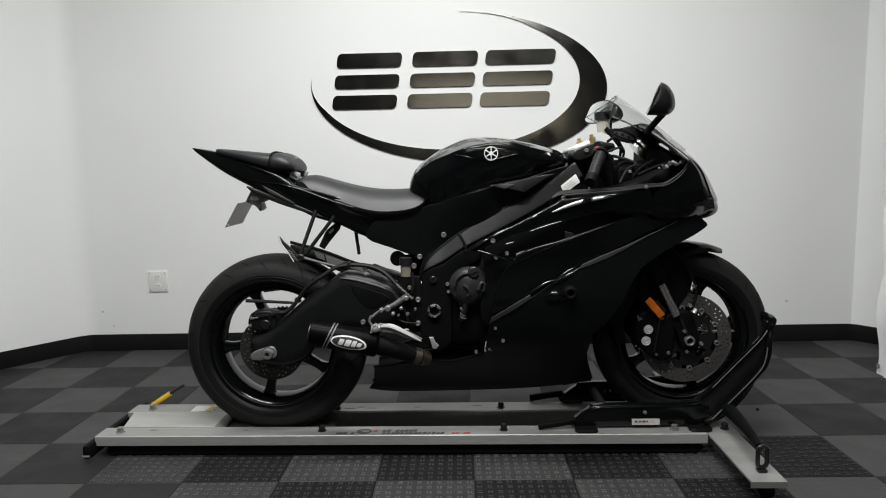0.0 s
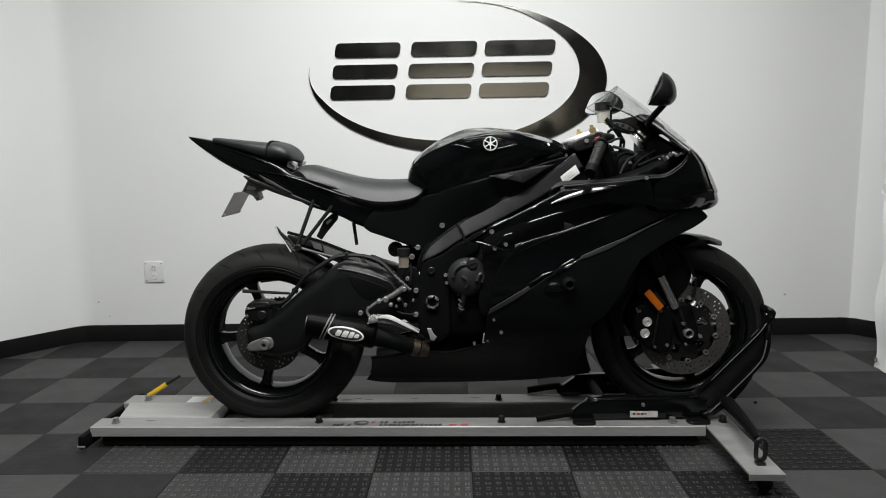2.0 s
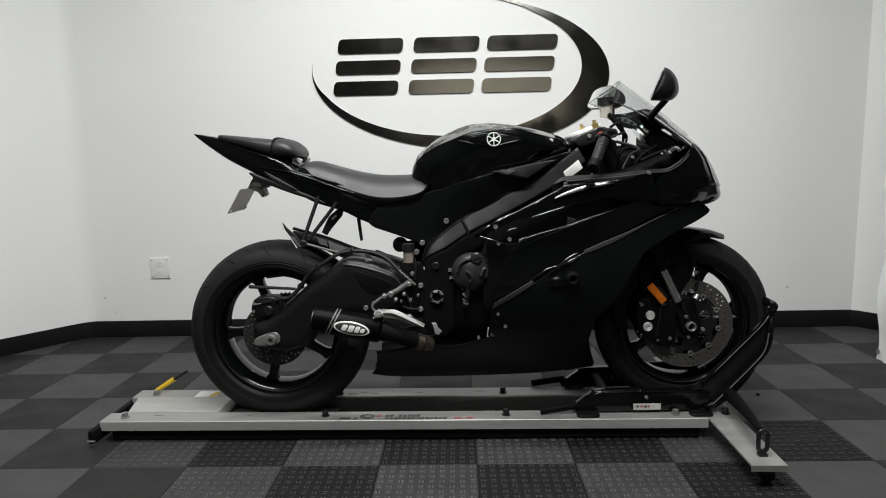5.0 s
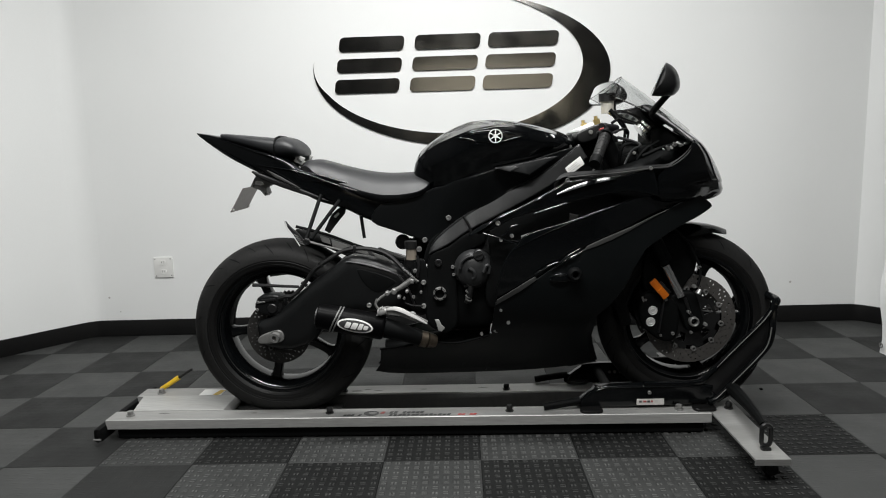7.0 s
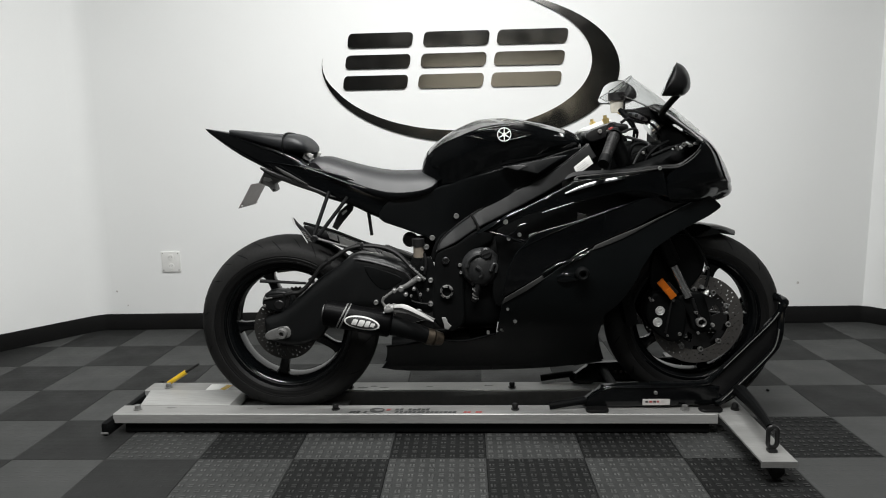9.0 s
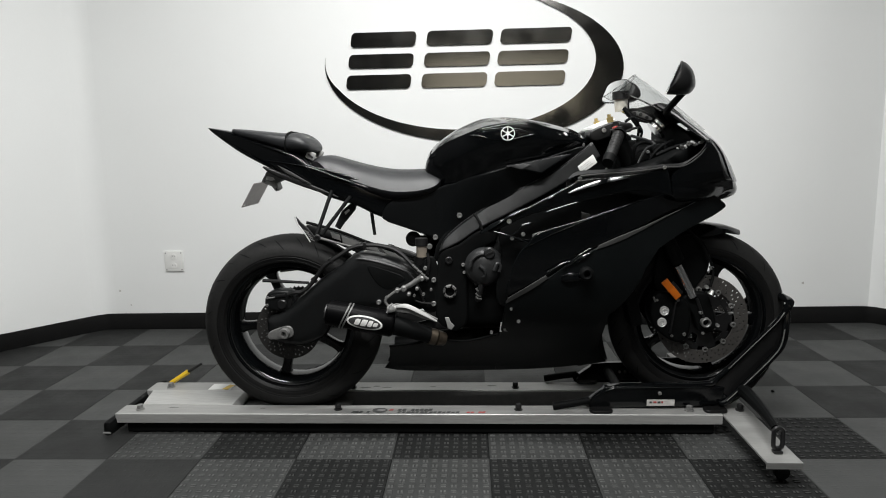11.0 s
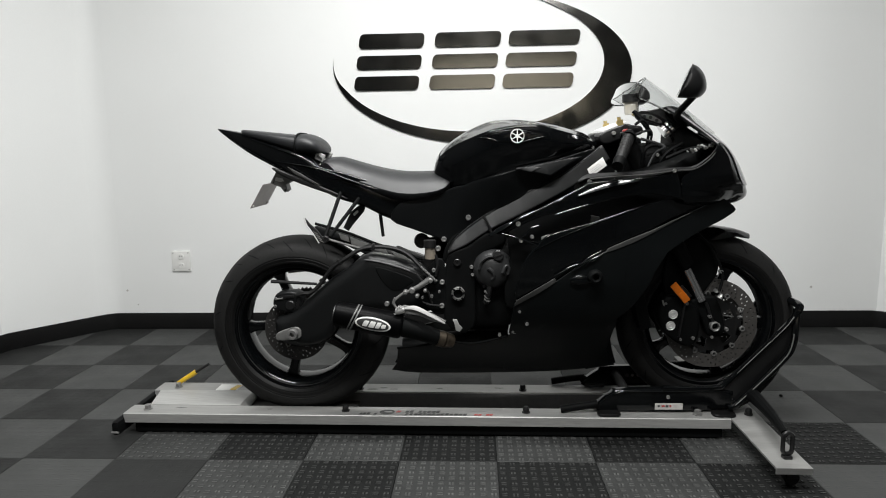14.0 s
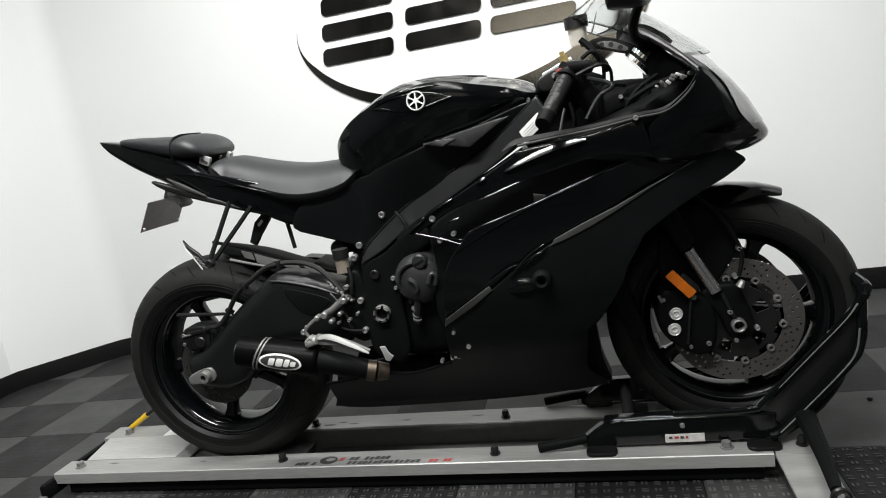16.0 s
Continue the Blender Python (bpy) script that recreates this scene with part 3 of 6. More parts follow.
grip = part("grip_bar", tube([(0.222, -0.135, 0.087), (0.30, -0.135, 0.099), (0.345, -0.13, 0.105)], 0.0125, 12, 3), DEEP, chock, "black rubber grip")
twin(grip)
part("pivot_bar", tube([(0.455, -0.12, 0.125), (0.455, 0.12, 0.125)], 0.016, 12, 1), DEEP, chock)
for y in (-0.146, 0.128):
    for x in (0.38, 0.757):
        bm = bmesh.new()
        skin(bm, [[(x + k * u, y - 0.006 + k * v, z) for u, v in rounded(-0.038, -0.023, 0.038, 0.023, 0.018)] for k, z in ((1.0, TOP), (1.0, TOP + 0.006), (0.93, TOP + 0.009))])
        part("pad", bm, RUBBER, chock, "black rubber foot pad")
lab = part("sticker", block(0.581, -0.1375, 0.099, 0.092, 0.002, 0.021, 0), GREYLABEL, chock, "faded grey and red label")
for x, w, m in ((0.548, 0.008, INK), (0.562, 0.010, RED), (0.575, 0.009, INK), (0.586, 0.006, RED)):
    part("print_bar", block(x, -0.139, 0.101, w, 0.001, 0.006, 0), m, lab, smooth=False)
for x in (0.50, 0.52, 0.54):
    part("hole_rim", puck(x, 0.118, 0.113, 0.118, 0.006, 0.001, 12), DULL, chock)
part("bolt", puck(0.578, -0.134, -0.142, 0.132, 0.006, 0.001, 12), DULL, chock)

# a crumb of dirt on the floor and grime on the far rail
crumb = bmesh.new()
rng = random.Random(7)
rows = []
for h, r in ((0.0, 0.006), (0.003, 0.008), (0.006, 0.005), (0.008, 0.001)):
    rows.append([(r * (0.75 + 0.5 * rng.random()) * math.cos(a), r * (0.75 + 0.5 * rng.random()) * math.sin(a), h) for a in [2 * math.pi * k / 9 for k in range(9)]])
skin(crumb, rows)
ob = part("dirt_crumb", crumb, DEEP)
ob.location = (1.111, 0.55, 0.0)
tagged(ob, "small dark crumb of dirt lying on the floor tiles", "debris")
for x, y, a, e in ((-0.455, 0.080, 0.022, 0.006), (-0.41, 0.094, 0.014, 0.005), (-0.37, 0.082, 0.018, 0.004), (-0.20, 0.09, 0.012, 0.004), (0.02, 0.10, 0.016, 0.004), (-1.10, -0.112, 0.020, 0.004), (-0.78, -0.118, 0.013, 0.003)):
    pts = [(x + a * (0.7 + 0.5 * rng.random()) * math.cos(q), y + e * (0.7 + 0.5 * rng.random()) * math.sin(q)) for q in [2 * math.pi * k / 14 for k in range(14)]]
    part("grime", flat_shape(pts, [], lambda u, v, d: (u, v, TOP + 0.0003 - d * 0.3), 0.001), GRIME, dolly, "dark grime smudge", smooth=False)

# ---- motorcycle ----
bike = base("motorcycle", "black sport motorcycle with gloss fairing standing on a dolly", "motorcycle", pose(0, 0.34, 0))
RX, RZ, FX, FZ = -0.682, 0.357, 0.729, 0.365


def w_up(x, z):
    return float(np.interp(x, [0, 0.05, 0.45, 0.56, 0.66, 0.76], [0.244, 0.25, 0.255, 0.25, 0.225, 0.17]))


def w_low(x, z):
    b = float(np.interp(z, [0.19, 0.24, 0.30, 0.36, 0.405, 0.46, 0.54, 0.62], [0.04, 0.083, 0.134, 0.18, 0.216, 0.245, 0.270, 0.276]))
    return b if x < 0.35 else b - 0.115 * ((x - 0.35) / 0.4) ** 1.4


def w_frame(x, z):
    return 0.168 + 0.06 * max(0.0, x)


def w_scoop(x, z):
    return 0.215 if x < 0.4 else 0.215 - 0.05 * ((x - 0.4) / 0.3)


def ledge(name, pts, lat, width, parent, tilt=48, material=None, spread=4):
    """A narrow bevelled lip along a line of x and z: its face leans back by tilt degrees, to glint the lamps at the
    camera, tapering to both ends.
    """
    f = lat if callable(lat) else (lambda x, z: lat)
    line = spline(pts, 4)
    rings = []
    for i, (x, z) in enumerate(line):
        k = width * max(0.12, math.sin(math.pi * (i + 0.3) / (len(line) - 0.4))) ** 0.6
        y, h, ring = -f(x, z) - 0.5 * k, z, []
        ring.append((x, y, h))
        for j in range(4):
            a = radians(tilt + spread * (j - 1.5) / 1.5)
            y, h = y + k / 4 * math.sin(a), h + k / 4 * math.cos(a)
            ring.append((x, y, h))
        ring += [(x, y + 0.004, h), (x, y + 0.004, z)]
        rings.append(ring)
    bm = bmesh.new()
    skin(bm, rings)
    return part(name, bm, material or GLOSS, parent)


def bolt(x, w, z, r=0.007, parent=bike, material=BOLTS, name="bolt"):
    bm = lathe([(0.0001, -w - 0.004), (r * 0.45, -w - 0.004), (r * 0.5, -w - 0.006), (r * 0.85, -w - 0.006), (r, -w - 0.004), (r, -w + 0.01)], x, 0, z, 12)
    return part(name, bm, material, parent)


def wheel(name, cx, cz, radius, half, rim_half, angles, hub_r):
    """Tyre, rim with five spokes and hub, in one assembly."""
    edge = 0.226 + 0.30 * (radius - 0.226)
    arc = [(edge + (radius - edge) * math.sin(radians(q)) ** 0.92, half * math.cos(radians(q)) ** 0.92) for q in (0, 8, 18, 29, 41, 54, 67, 79, 90)]
    prof = [(0.212, rim_half * 0.86), (0.222, rim_half * 0.98), (0.230, half * 0.955), (edge - 0.010, half * 0.985), (edge - 0.001, half * 0.992), (edge, half)] + arc[1:]
    prof = [(r, -w) for r, w in prof] + [(r, w) for r, w in prof[::-1][1:]]
    bmt = lathe(prof, cx, 0, cz, 96)
    for fc in bmt.faces:
        q = fc.calc_center_median()
        if math.hypot(q.x - cx, q.z - cz) > edge - 0.001:
            fc.material_index = 1
    tyre = part(name, bmt, [RUBBER, TREAD], bike, "black road tyre on a black rim", angle=28)
    for side in (-1, 1):
        for rr, ww in ((0.236, 0.966), (edge - 0.006, 0.990)):
            part("sidewall_rib", lathe([(rr - 0.002, side * half * ww), (rr, side * (half * ww + 0.0009)), (rr + 0.002, side * half * ww)], cx, 0, cz, 72), RUBBER, tyre)
    # slanting grooves across the tread: flat strips, the cut's shade in their dark colour
    for side in (-1, 1):
        for k in range(28):
            a0 = 2 * math.pi * (k + (0.5 if side > 0 else 0)) / 28
            lo, hi = (14, 52) if k % 2 else (30, 76)
            bmg = bmesh.new()
            pts = []
            for step in range(6):
                u = step / 5
                g = radians(lo + (hi - lo) * u)
                rr = edge + (radius - edge) * math.sin(g) ** 0.92 + 0.0005
                a = a0 + (0.13 if k % 2 else 0.17) * u
                pts.append((cx + rr * math.cos(a), side * half * math.cos(g) ** 0.92, cz + rr * math.sin(a)))
            rows = [[(p[0] + d * math.sin(a0) * 0.0028 * math.sin(0.3 + 2.5 * i / 5), p[1], p[2] - d * math.cos(a0) * 0.0028 * math.sin(0.3 + 2.5 * i / 5)) for i, p in enumerate(pts)] for d in (-1, 1)]
            skin(bmg, rows, closed=False)
            part("tread_groove", bmg, DEEP, tyre)
    rp = [(0.222, rim_half), (0.226, rim_half - 0.002), (0.226, rim_half - 0.007), (0.214, rim_half - 0.011), (0.203, rim_half - 0.018), (0.193, rim_half * 0.45), (0.190, 0)]
    rp = [(r, -w) for r, w in rp] + [(r, w) for r, w in rp[::-1][1:]]
    rp += [(0.214, rim_half), (0.214, -rim_half)]
    rim = part("rim", lathe(rp, cx, 0, cz, 72, closed=True), GLOSS, tyre, "gloss black five-spoke rim")
    for deg in angles:
        a = radians(deg)
        u, v = Vector((math.cos(a), 0, math.sin(a))), Vector((-math.sin(a), 0, math.cos(a)))
        bm = bmesh.new()
        rings = []
        for r, wd, dp in spline([(hub_r * 0.7, 0.030, 0.030), (0.09, 0.021, 0.026), (0.15, 0.016, 0.020), (0.182, 0.019, 0.020), (0.197, 0.032, 0.022)], 3):
            ring = []
            for q in range(10):
                b = 2 * math.pi * (q + 0.5) / 10
                ring.append(Vector((cx, 0, cz)) + u * r + v * wd * math.copysign(abs(math.cos(b)) ** 0.6, math.cos(b)) + Vector((0, dp * math.copysign(abs(math.sin(b)) ** 0.6, math.sin(b)), 0)))
            rings.append(ring)
        skin(bm, rings)
        part("spoke", bm, GLOSS, tyre)
    part("hub", lathe([(0.0001, -0.06), (hub_r * 0.6, -0.06), (hub_r * 0.7, -0.04), (hub_r, -0.03), (hub_r, 0.03), (hub_r * 0.7, 0.04), (hub_r * 0.6, 0.06), (0.0001, 0.06)], cx, 0, cz, 32), SATIN, tyre)
    return tyre


rear = wheel("rear_wheel", RX, RZ, 0.316, 0.090, 0.075, (-103, -31, 41, 113, 185), 0.055)
front = wheel("front_wheel", FX, FZ, 0.301, 0.060, 0.052, (212, 284, 356, 68, 140), 0.045)


def disc(cx, w, cz, r0, r1, segments, holes, parent, bolts, thick=0.005, phase=0.0, material=None):
    """A brake disc with real drill holes and a row of carrier buttons."""
    bm = bmesh.new()
    rads = np.linspace(r0, r1, 9)
    rows = [[bm.verts.new((cx + r * math.cos(2 * math.pi * k / segments), -w, cz + r * math.sin(2 * math.pi * k / segments))) for k in range(segments)] for r in rads]
    for i in range(8):
        for k in range(segments):
            if (i, k % 12) in holes:
                continue
            j = (k + 1) % segments
            bm.faces.new((rows[i][k], rows[i][j], rows[i + 1][j], rows[i + 1][k]))
    thicken(bm, thick)
    d = part("brake_disc", bm, material or STEEL, parent, "drilled grey steel brake disc", angle=25)
    for k in range(bolts):
        a = 2 * math.pi * k / bolts + radians(phase)
        x, z = cx + (r0 - 0.002) * math.cos(a), cz + (r0 - 0.002) * math.sin(a)
        part("disc_button", lathe([(0.0050, -w - 0.005), (0.0080, -w - 0.005), (0.0090, -w - 0.003), (0.0090, -w + 0.006), (0.0050, -w + 0.006)], x, 0, z, 14, closed=True), DULL, d)
    return d


HOLES = {(1, 0), (3, 2), (5, 4), (6, 7), (3, 8), (2, 5), (5, 10)}
for w in (0.074, -0.074):
    disc(FX, w, FZ + 0.003, 0.108, 0.153, 180, HOLES, front, 10, phase=-10)
    bm = bmesh.new()
    rads = np.linspace(0.03, 0.101, 8)
    rows = [[bm.verts.new((FX + r * math.cos(2 * math.pi * k / 60), -w + 0.001, FZ + r * math.sin(2 * math.pi * k / 60))) for k in range(60)] for r in rads]
    for i in range(7):
        for k in range(60):
            if (2 <= i <= 4 and k % 12 in (3, 4, 5, 6)) or (i == 6 and k % 6 in (2, 3, 4)):
                continue
            bm.faces.new((rows[i][k], rows[i][(k + 1) % 60], rows[i + 1][(k + 1) % 60], rows[i + 1][k]))
    thicken(bm, 0.005)
    part("disc_carrier", bm, SATIN, front, "black disc carrier", angle=25)
disc(RX, 0.088, RZ, 0.066, 0.111, 144, HOLES, rear, 6, material=DISC)
part("disc_carrier", lathe([(0.02, -0.086), (0.068, -0.086), (0.068, -0.082), (0.02, -0.08)], RX, 0, RZ, 36), SATIN, rear)
spr = bmesh.new()
teeth = []
for k in range(90):
    a = 2 * math.pi * k / 90
    r = 0.108 + (0.004 if k % 2 else -0.003)
    teeth.append((RX + r * math.cos(a), RZ + r * math.sin(a)))
spr = flat_shape(teeth, [], lambda u, v, d: (u, 0.085 + d, v), 0.005)
part("sprocket", spr, STEEL, rear, angle=20)

# swingarm and rear end
SWING = [(-0.748, 0.385), (-0.735, 0.405), (-0.686, 0.424), (-0.617, 0.481), (-0.548, 0.537), (-0.490, 0.575), (-0.440, 0.612), (-0.412, 0.622), (-0.412, 0.622), (-0.358, 0.613), (-0.265, 0.588), (-0.215, 0.562), (-0.215, 0.562), (-0.175, 0.50), (-0.185, 0.436), (-0.27, 0.418), (-0.40, 0.425), (-0.50, 0.405), (-0.545, 0.339), (-0.60, 0.308), (-0.66, 0.302), (-0.735, 0.325)]
arm = part("swingarm", panel(SWING, lambda x, z: 0.142 - 0.03 * max(0, (x + 0.35)) , 0.045, 0.040, 0.034, cut=0.03), CAST, bike, "satin black braced swingarm")
twin(arm)
# pocket's shade painted as a near-black patch lying on the arm
REC = [(-0.393, 0.580), (-0.343, 0.571), (-0.280, 0.547), (-0.266, 0.532), (-0.280, 0.520), (-0.325, 0.498), (-0.366, 0.525)]
part("swingarm_pocket", panel(REC, lambda x, z: 0.1435 - 0.03 * max(0, x + 0.35), 0.006, 0.004, 0.003, smooth=3), DEEP, bike, "dark patch painting the shade of the swingarm's pocket")
# added lip that carries the swingarm's highlight line
ledge("arm_edge", [(-0.428, 0.606), (-0.372, 0.596), (-0.302, 0.575), (-0.241, 0.549)], lambda x, z: 0.142 - 0.03 * max(0, x + 0.35), 0.006, arm, 34, FRAME, spread=12)
part("chain_adjuster", panel([(-0.735, 0.355), (-0.70, 0.372), (-0.66, 0.378), (-0.65, 0.352), (-0.665, 0.338), (-0.73, 0.333)], 0.150, 0.010, 0.005, 0.003), DULL, bike, "brushed aluminium axle block")
part("axle_nut", lathe([(0.008, -0.168), (0.016, -0.168), (0.0175, -0.165), (0.0175, -0.150), (0.022, -0.150), (0.022, -0.146), (0.008, -0.146)], -0.677, 0, 0.357, 18, closed=True), DULL, bike)
cal = part("rear_caliper", panel([(-0.750, 0.452), (-0.743, 0.478), (-0.728, 0.491), (-0.690, 0.495), (-0.660, 0.489), (-0.648, 0.470), (-0.650, 0.440), (-0.678, 0.420), (-0.735, 0.432)], 0.122, 0.045, 0.008, 0.007, smooth=2), CAST, bike, "black rear brake caliper")
part("piston_cap", puck(-0.690, -0.118, -0.127, 0.448, 0.017, 0.003, 24), SATIN, cal)
part("caliper_rib", block(-0.700, -0.123, 0.478, 0.050, 0.008, 0.010, 0.003, (0, -6, 0)), SATIN, cal)
part("caliper_rib", block(-0.662, -0.122, 0.455, 0.012, 0.008, 0.040, 0.003, (0, 12, 0)), SATIN, cal)
part("pad_pin", tube([(-0.735, -0.124, 0.470), (-0.712, -0.126, 0.474)], 0.003, 8, 1), DULL, cal)
for x, z in ((-0.738, 0.472), (-0.741, 0.446), (-0.658, 0.482)):
    bolt(x, 0.121, z, 0.005, cal, DULL)
part("brake_stay", tube([(-0.758, -0.10, 0.527), (-0.695, -0.10, 0.523), (-0.60, -0.10, 0.517)], (0.0065, 0.0045), 8), SATIN, bike)
part("chain_guard", tube([(-0.720, -0.02, 0.545), (-0.654, -0.02, 0.552), (-0.55, -0.02, 0.560)], 0.006, 8), SATIN, bike, "thin black chain guard")
hug = bmesh.new()
rings = []
for x, z, hw in spline([(-0.621, 0.704, 0.02), (-0.60, 0.698, 0.045), (-0.513, 0.672, 0.075), (-0.424, 0.634, 0.085), (-0.336, 0.602, 0.085), (-0.247, 0.570, 0.075), (-0.21, 0.545, 0.065)], 3):
    rings.append([(x + (0.016 if abs(q) == 1 else 0) * -0.5, q * hw, z - 0.016 * abs(q) ** 3) for q in np.linspace(-1, 1, 13)])
skin(hug, rings, closed=False)
thicken(hug, 0.003)
part("rear_hugger", hug, DEEP, bike, "black plastic rear hugger")
part("brake_hose", tube([(-0.665, -0.128, 0.484), (-0.640, -0.132, 0.491), (-0.615, -0.132, 0.494), (-0.585, -0.130, 0.519), (-0.538, -0.128, 0.578), (-0.486, -0.124, 0.613), (-0.435, -0.12, 0.641), (-0.359, -0.12, 0.645), (-0.29, -0.13, 0.625), (-0.23, -0.15, 0.57), (-0.19, -0.17, 0.535)], 0.007, 8), PLASTIC, bike, "black rubber brake hose")
for x, z, a in ((-0.575, 0.531, 52), (-0.515, 0.596, 40), (-0.40, 0.646, 0)):
    part("hose_clip", block(x, -0.124, z, 0.010, 0.018, 0.022, 0.003, (0, -a, 0)), SATIN, bike)
part("hugger_rail", tube([(-0.600, -0.09, 0.722), (-0.494, -0.09, 0.691), (-0.409, -0.09, 0.657), (-0.324, -0.09, 0.627), (-0.239, -0.09, 0.598)], 0.005, 8), DEEP, bike, "thin black guard rail")
for pts in (((-0.521, 0.689), (-0.491, 0.679), (-0.486, 0.658), (-0.514, 0.668)), ((-0.483, 0.676), (-0.419, 0.651), (-0.454, 0.638), (-0.480, 0.651)), ((-0.412, 0.648), (-0.366, 0.636), (-0.356, 0.617), (-0.400, 0.630)), ((-0.347, 0.628), (-0.303, 0.612), (-0.270, 0.584), (-0.328, 0.602))):
    part("guard_plate", panel(pts, 0.092, 0.003, 0.002, 0.001, smooth=1), TROUGH, bike, "grey inner guard plate")
part("guard_strip", tube([(-0.553, -0.100, 0.669), (-0.494, -0.102, 0.652), (-0.433, -0.102, 0.635)], (0.0045, 0.003), 8), TROUGH, bike, "pale metal strip")
part("shock", tube([(-0.30, -0.02, 0.40), (-0.24, -0.02, 0.52), (-0.18, -0.02, 0.66)], 0.032, 14, 1), SATIN, bike)
part("inner_fender", block(-0.28, 0.02, 0.575, 0.16, 0.11, 0.04, 0.012, (0, 24, 0)), DEEP, bike)

# exhaust
muf = bmesh.new()
rings = []
A, B = Vector((-0.520, -0.205, 0.441)), Vector((-0.30, -0.196, 0.394))
d = (B - A).normalized()
up = Vector((0, 0, 1)) - d * d.z
up.normalize()
sd = d.cross(up)
for s, r in ((0.0, 0.031), (0.002, 0.036), (0.004, 0.0405), (0.05, 0.042), (0.213, 0.042), (0.220, 0.039), (0.224, 0.033)):
    rings.append([A + d * s + (math.cos(a) * sd + math.sin(a) * up) * r for a in [2 * math.pi * k / 28 for k in range(28)]])
skin(muf, rings)
muffler = part("muffler", muf, CARBON, bike, "short black slip-on muffler")
part("end_cap", tube([A - d * 0.004, A + d * 0.006], 0.027, 20, 1), INK, muffler)
for off in (0.060, 0.070):
    band = bmesh.new()
    c0 = A + d * off
    rings = [[c0 + d * (s + 0.012 * math.sin(a)) + (math.cos(a) * sd + math.sin(a) * up) * r for a in [2 * math.pi * k / 28 for k in range(28)]] for s, r in ((-0.0025, 0.0423), (-0.0022, 0.0438), (0.0, 0.0445), (0.0022, 0.0438), (0.0025, 0.0423))]
    skin(band, rings, caps=False)
    part("clamp_band", band, DULL, muffler, "thin aluminium clamp band")


def on_muffler(u, v, e):
    """Wrapped on the muffler's outer side."""
    a = v / 0.042
    c = A + d * (0.130 + u)
    n = Vector((0, -1, 0))
    n = (n - d * n.dot(d)).normalized()
    return c + (n * math.cos(a) + up * math.sin(a)) * (0.0423 - e)


def ellipse(a, b, n=36, cu=0, cv=0):
    return [(cu + a * math.cos(2 * math.pi * k / n), cv + b * math.sin(2 * math.pi * k / n)) for k in range(n)]


def strip(shape, depth):
    bm = flat_shape(shape, [], lambda u, v, e: (u, e, v), depth)
    for c in np.arange(-0.02, 0.021, 0.005):
        bmesh.ops.bisect_plane(bm, geom=[*bm.verts, *bm.edges, *bm.faces], plane_co=(0, 0, c), plane_no=(0, 0, 1))
    for v in bm.verts:
        v.co = on_muffler(v.co.x, v.co.z, v.co.y)
    return bm


badge = part("muffler_badge", strip(ellipse(0.058, 0.0225), 0.0008), WHITE, muffler, "white oval badge")
part("badge_field", strip(ellipse(0.052, 0.0175), 0.0014), INK, badge)
for u0, u1, v0, v1 in ((-0.034, -0.018, -0.010, 0.009), (-0.014, 0.004, -0.011, 0.010), (0.008, 0.022, -0.010, 0.010), (0.026, 0.040, -0.007, 0.006)):
    part("badge_bar", strip(rounded(u0, v0, u1, v1, 0.003, 0.3, 2), 0.0020), WHITE, badge)
part("link_pipe", tube([(-0.315, -0.196, 0.396), (-0.26, -0.186, 0.378), (-0.185, -0.168, 0.347)], (0.034, 0.0255), 18), DEEP, bike)
part("pipe_collar", tube([(-0.190, -0.170, 0.348), (-0.170, -0.164, 0.341)], 0.0275, 18, 1), BRASS, bike, "heat-tinted steel collar")
part("pipe_collar", tube([(-0.167, -0.163, 0.340), (-0.142, -0.150, 0.331)], (0.0262, 0.022), 18, 1), BRASS, bike, "heat-tinted steel collar")
part("collector", tube([(-0.31, -0.055, 0.272), (-0.2, -0.06, 0.29), (-0.05, -0.05, 0.30)], 0.042, 14), DEEP, bike, "black exhaust collector box")

# tail, seats
tail = part("tail_cowl", body([(-0.944, 1.0405, 1.0445, 0.006), (-0.888, 0.998, 1.036, 0.036), (-0.815, 0.950, 1.022, 0.062), (-0.722, 0.901, 0.999, 0.086), (-0.666, 0.871, 0.978, 0.098), (-0.62, 0.850, 0.958, 0.103), (-0.59, 0.838, 0.932, 0.106), (-0.556, 0.820, 0.905, 0.108), (-0.516, 0.800, 0.895, 0.110), (-0.43, 0.772, 0.868, 0.113), (-0.356, 0.735, 0.842, 0.108), (-0.227, 0.690, 0.832, 0.100), (-0.162, 0.675, 0.845, 0.098), (-0.10, 0.67, 0.85, 0.095)], e=4.5), GLOSS, bike, "gloss black tail cowl")
tp = part("tail_side_panel", panel([(-0.90, 1.022), (-0.80, 1.003), (-0.70, 0.957), (-0.66, 0.953), (-0.58, 0.915), (-0.468, 0.884), (-0.31, 0.828), (-0.31, 0.818), (-0.47, 0.862), (-0.58, 0.878), (-0.70, 0.925), (-0.80, 0.975)], lambda x, z: 0.118 - 0.085 * max(0, (-x - 0.45) / 0.45) ** 1.5, 0.006, 0.005, 0.004), GLOSS, tail)
twin(tp)
part("under_tail", panel([(-0.73, 0.912), (-0.62, 0.868), (-0.50, 0.818), (-0.49, 0.806), (-0.60, 0.842), (-0.70, 0.884)], 0.110, 0.01, 0.005, 0.004), PLASTIC, tail)
part("tail_blade", panel([(-0.678, 0.914), (-0.634, 0.891), (-0.573, 0.853), (-0.597, 0.861), (-0.654, 0.889)], 0.117, 0.006, 0.003, 0.002, smooth=1), GREYSATIN, tail, "grey tail blade")


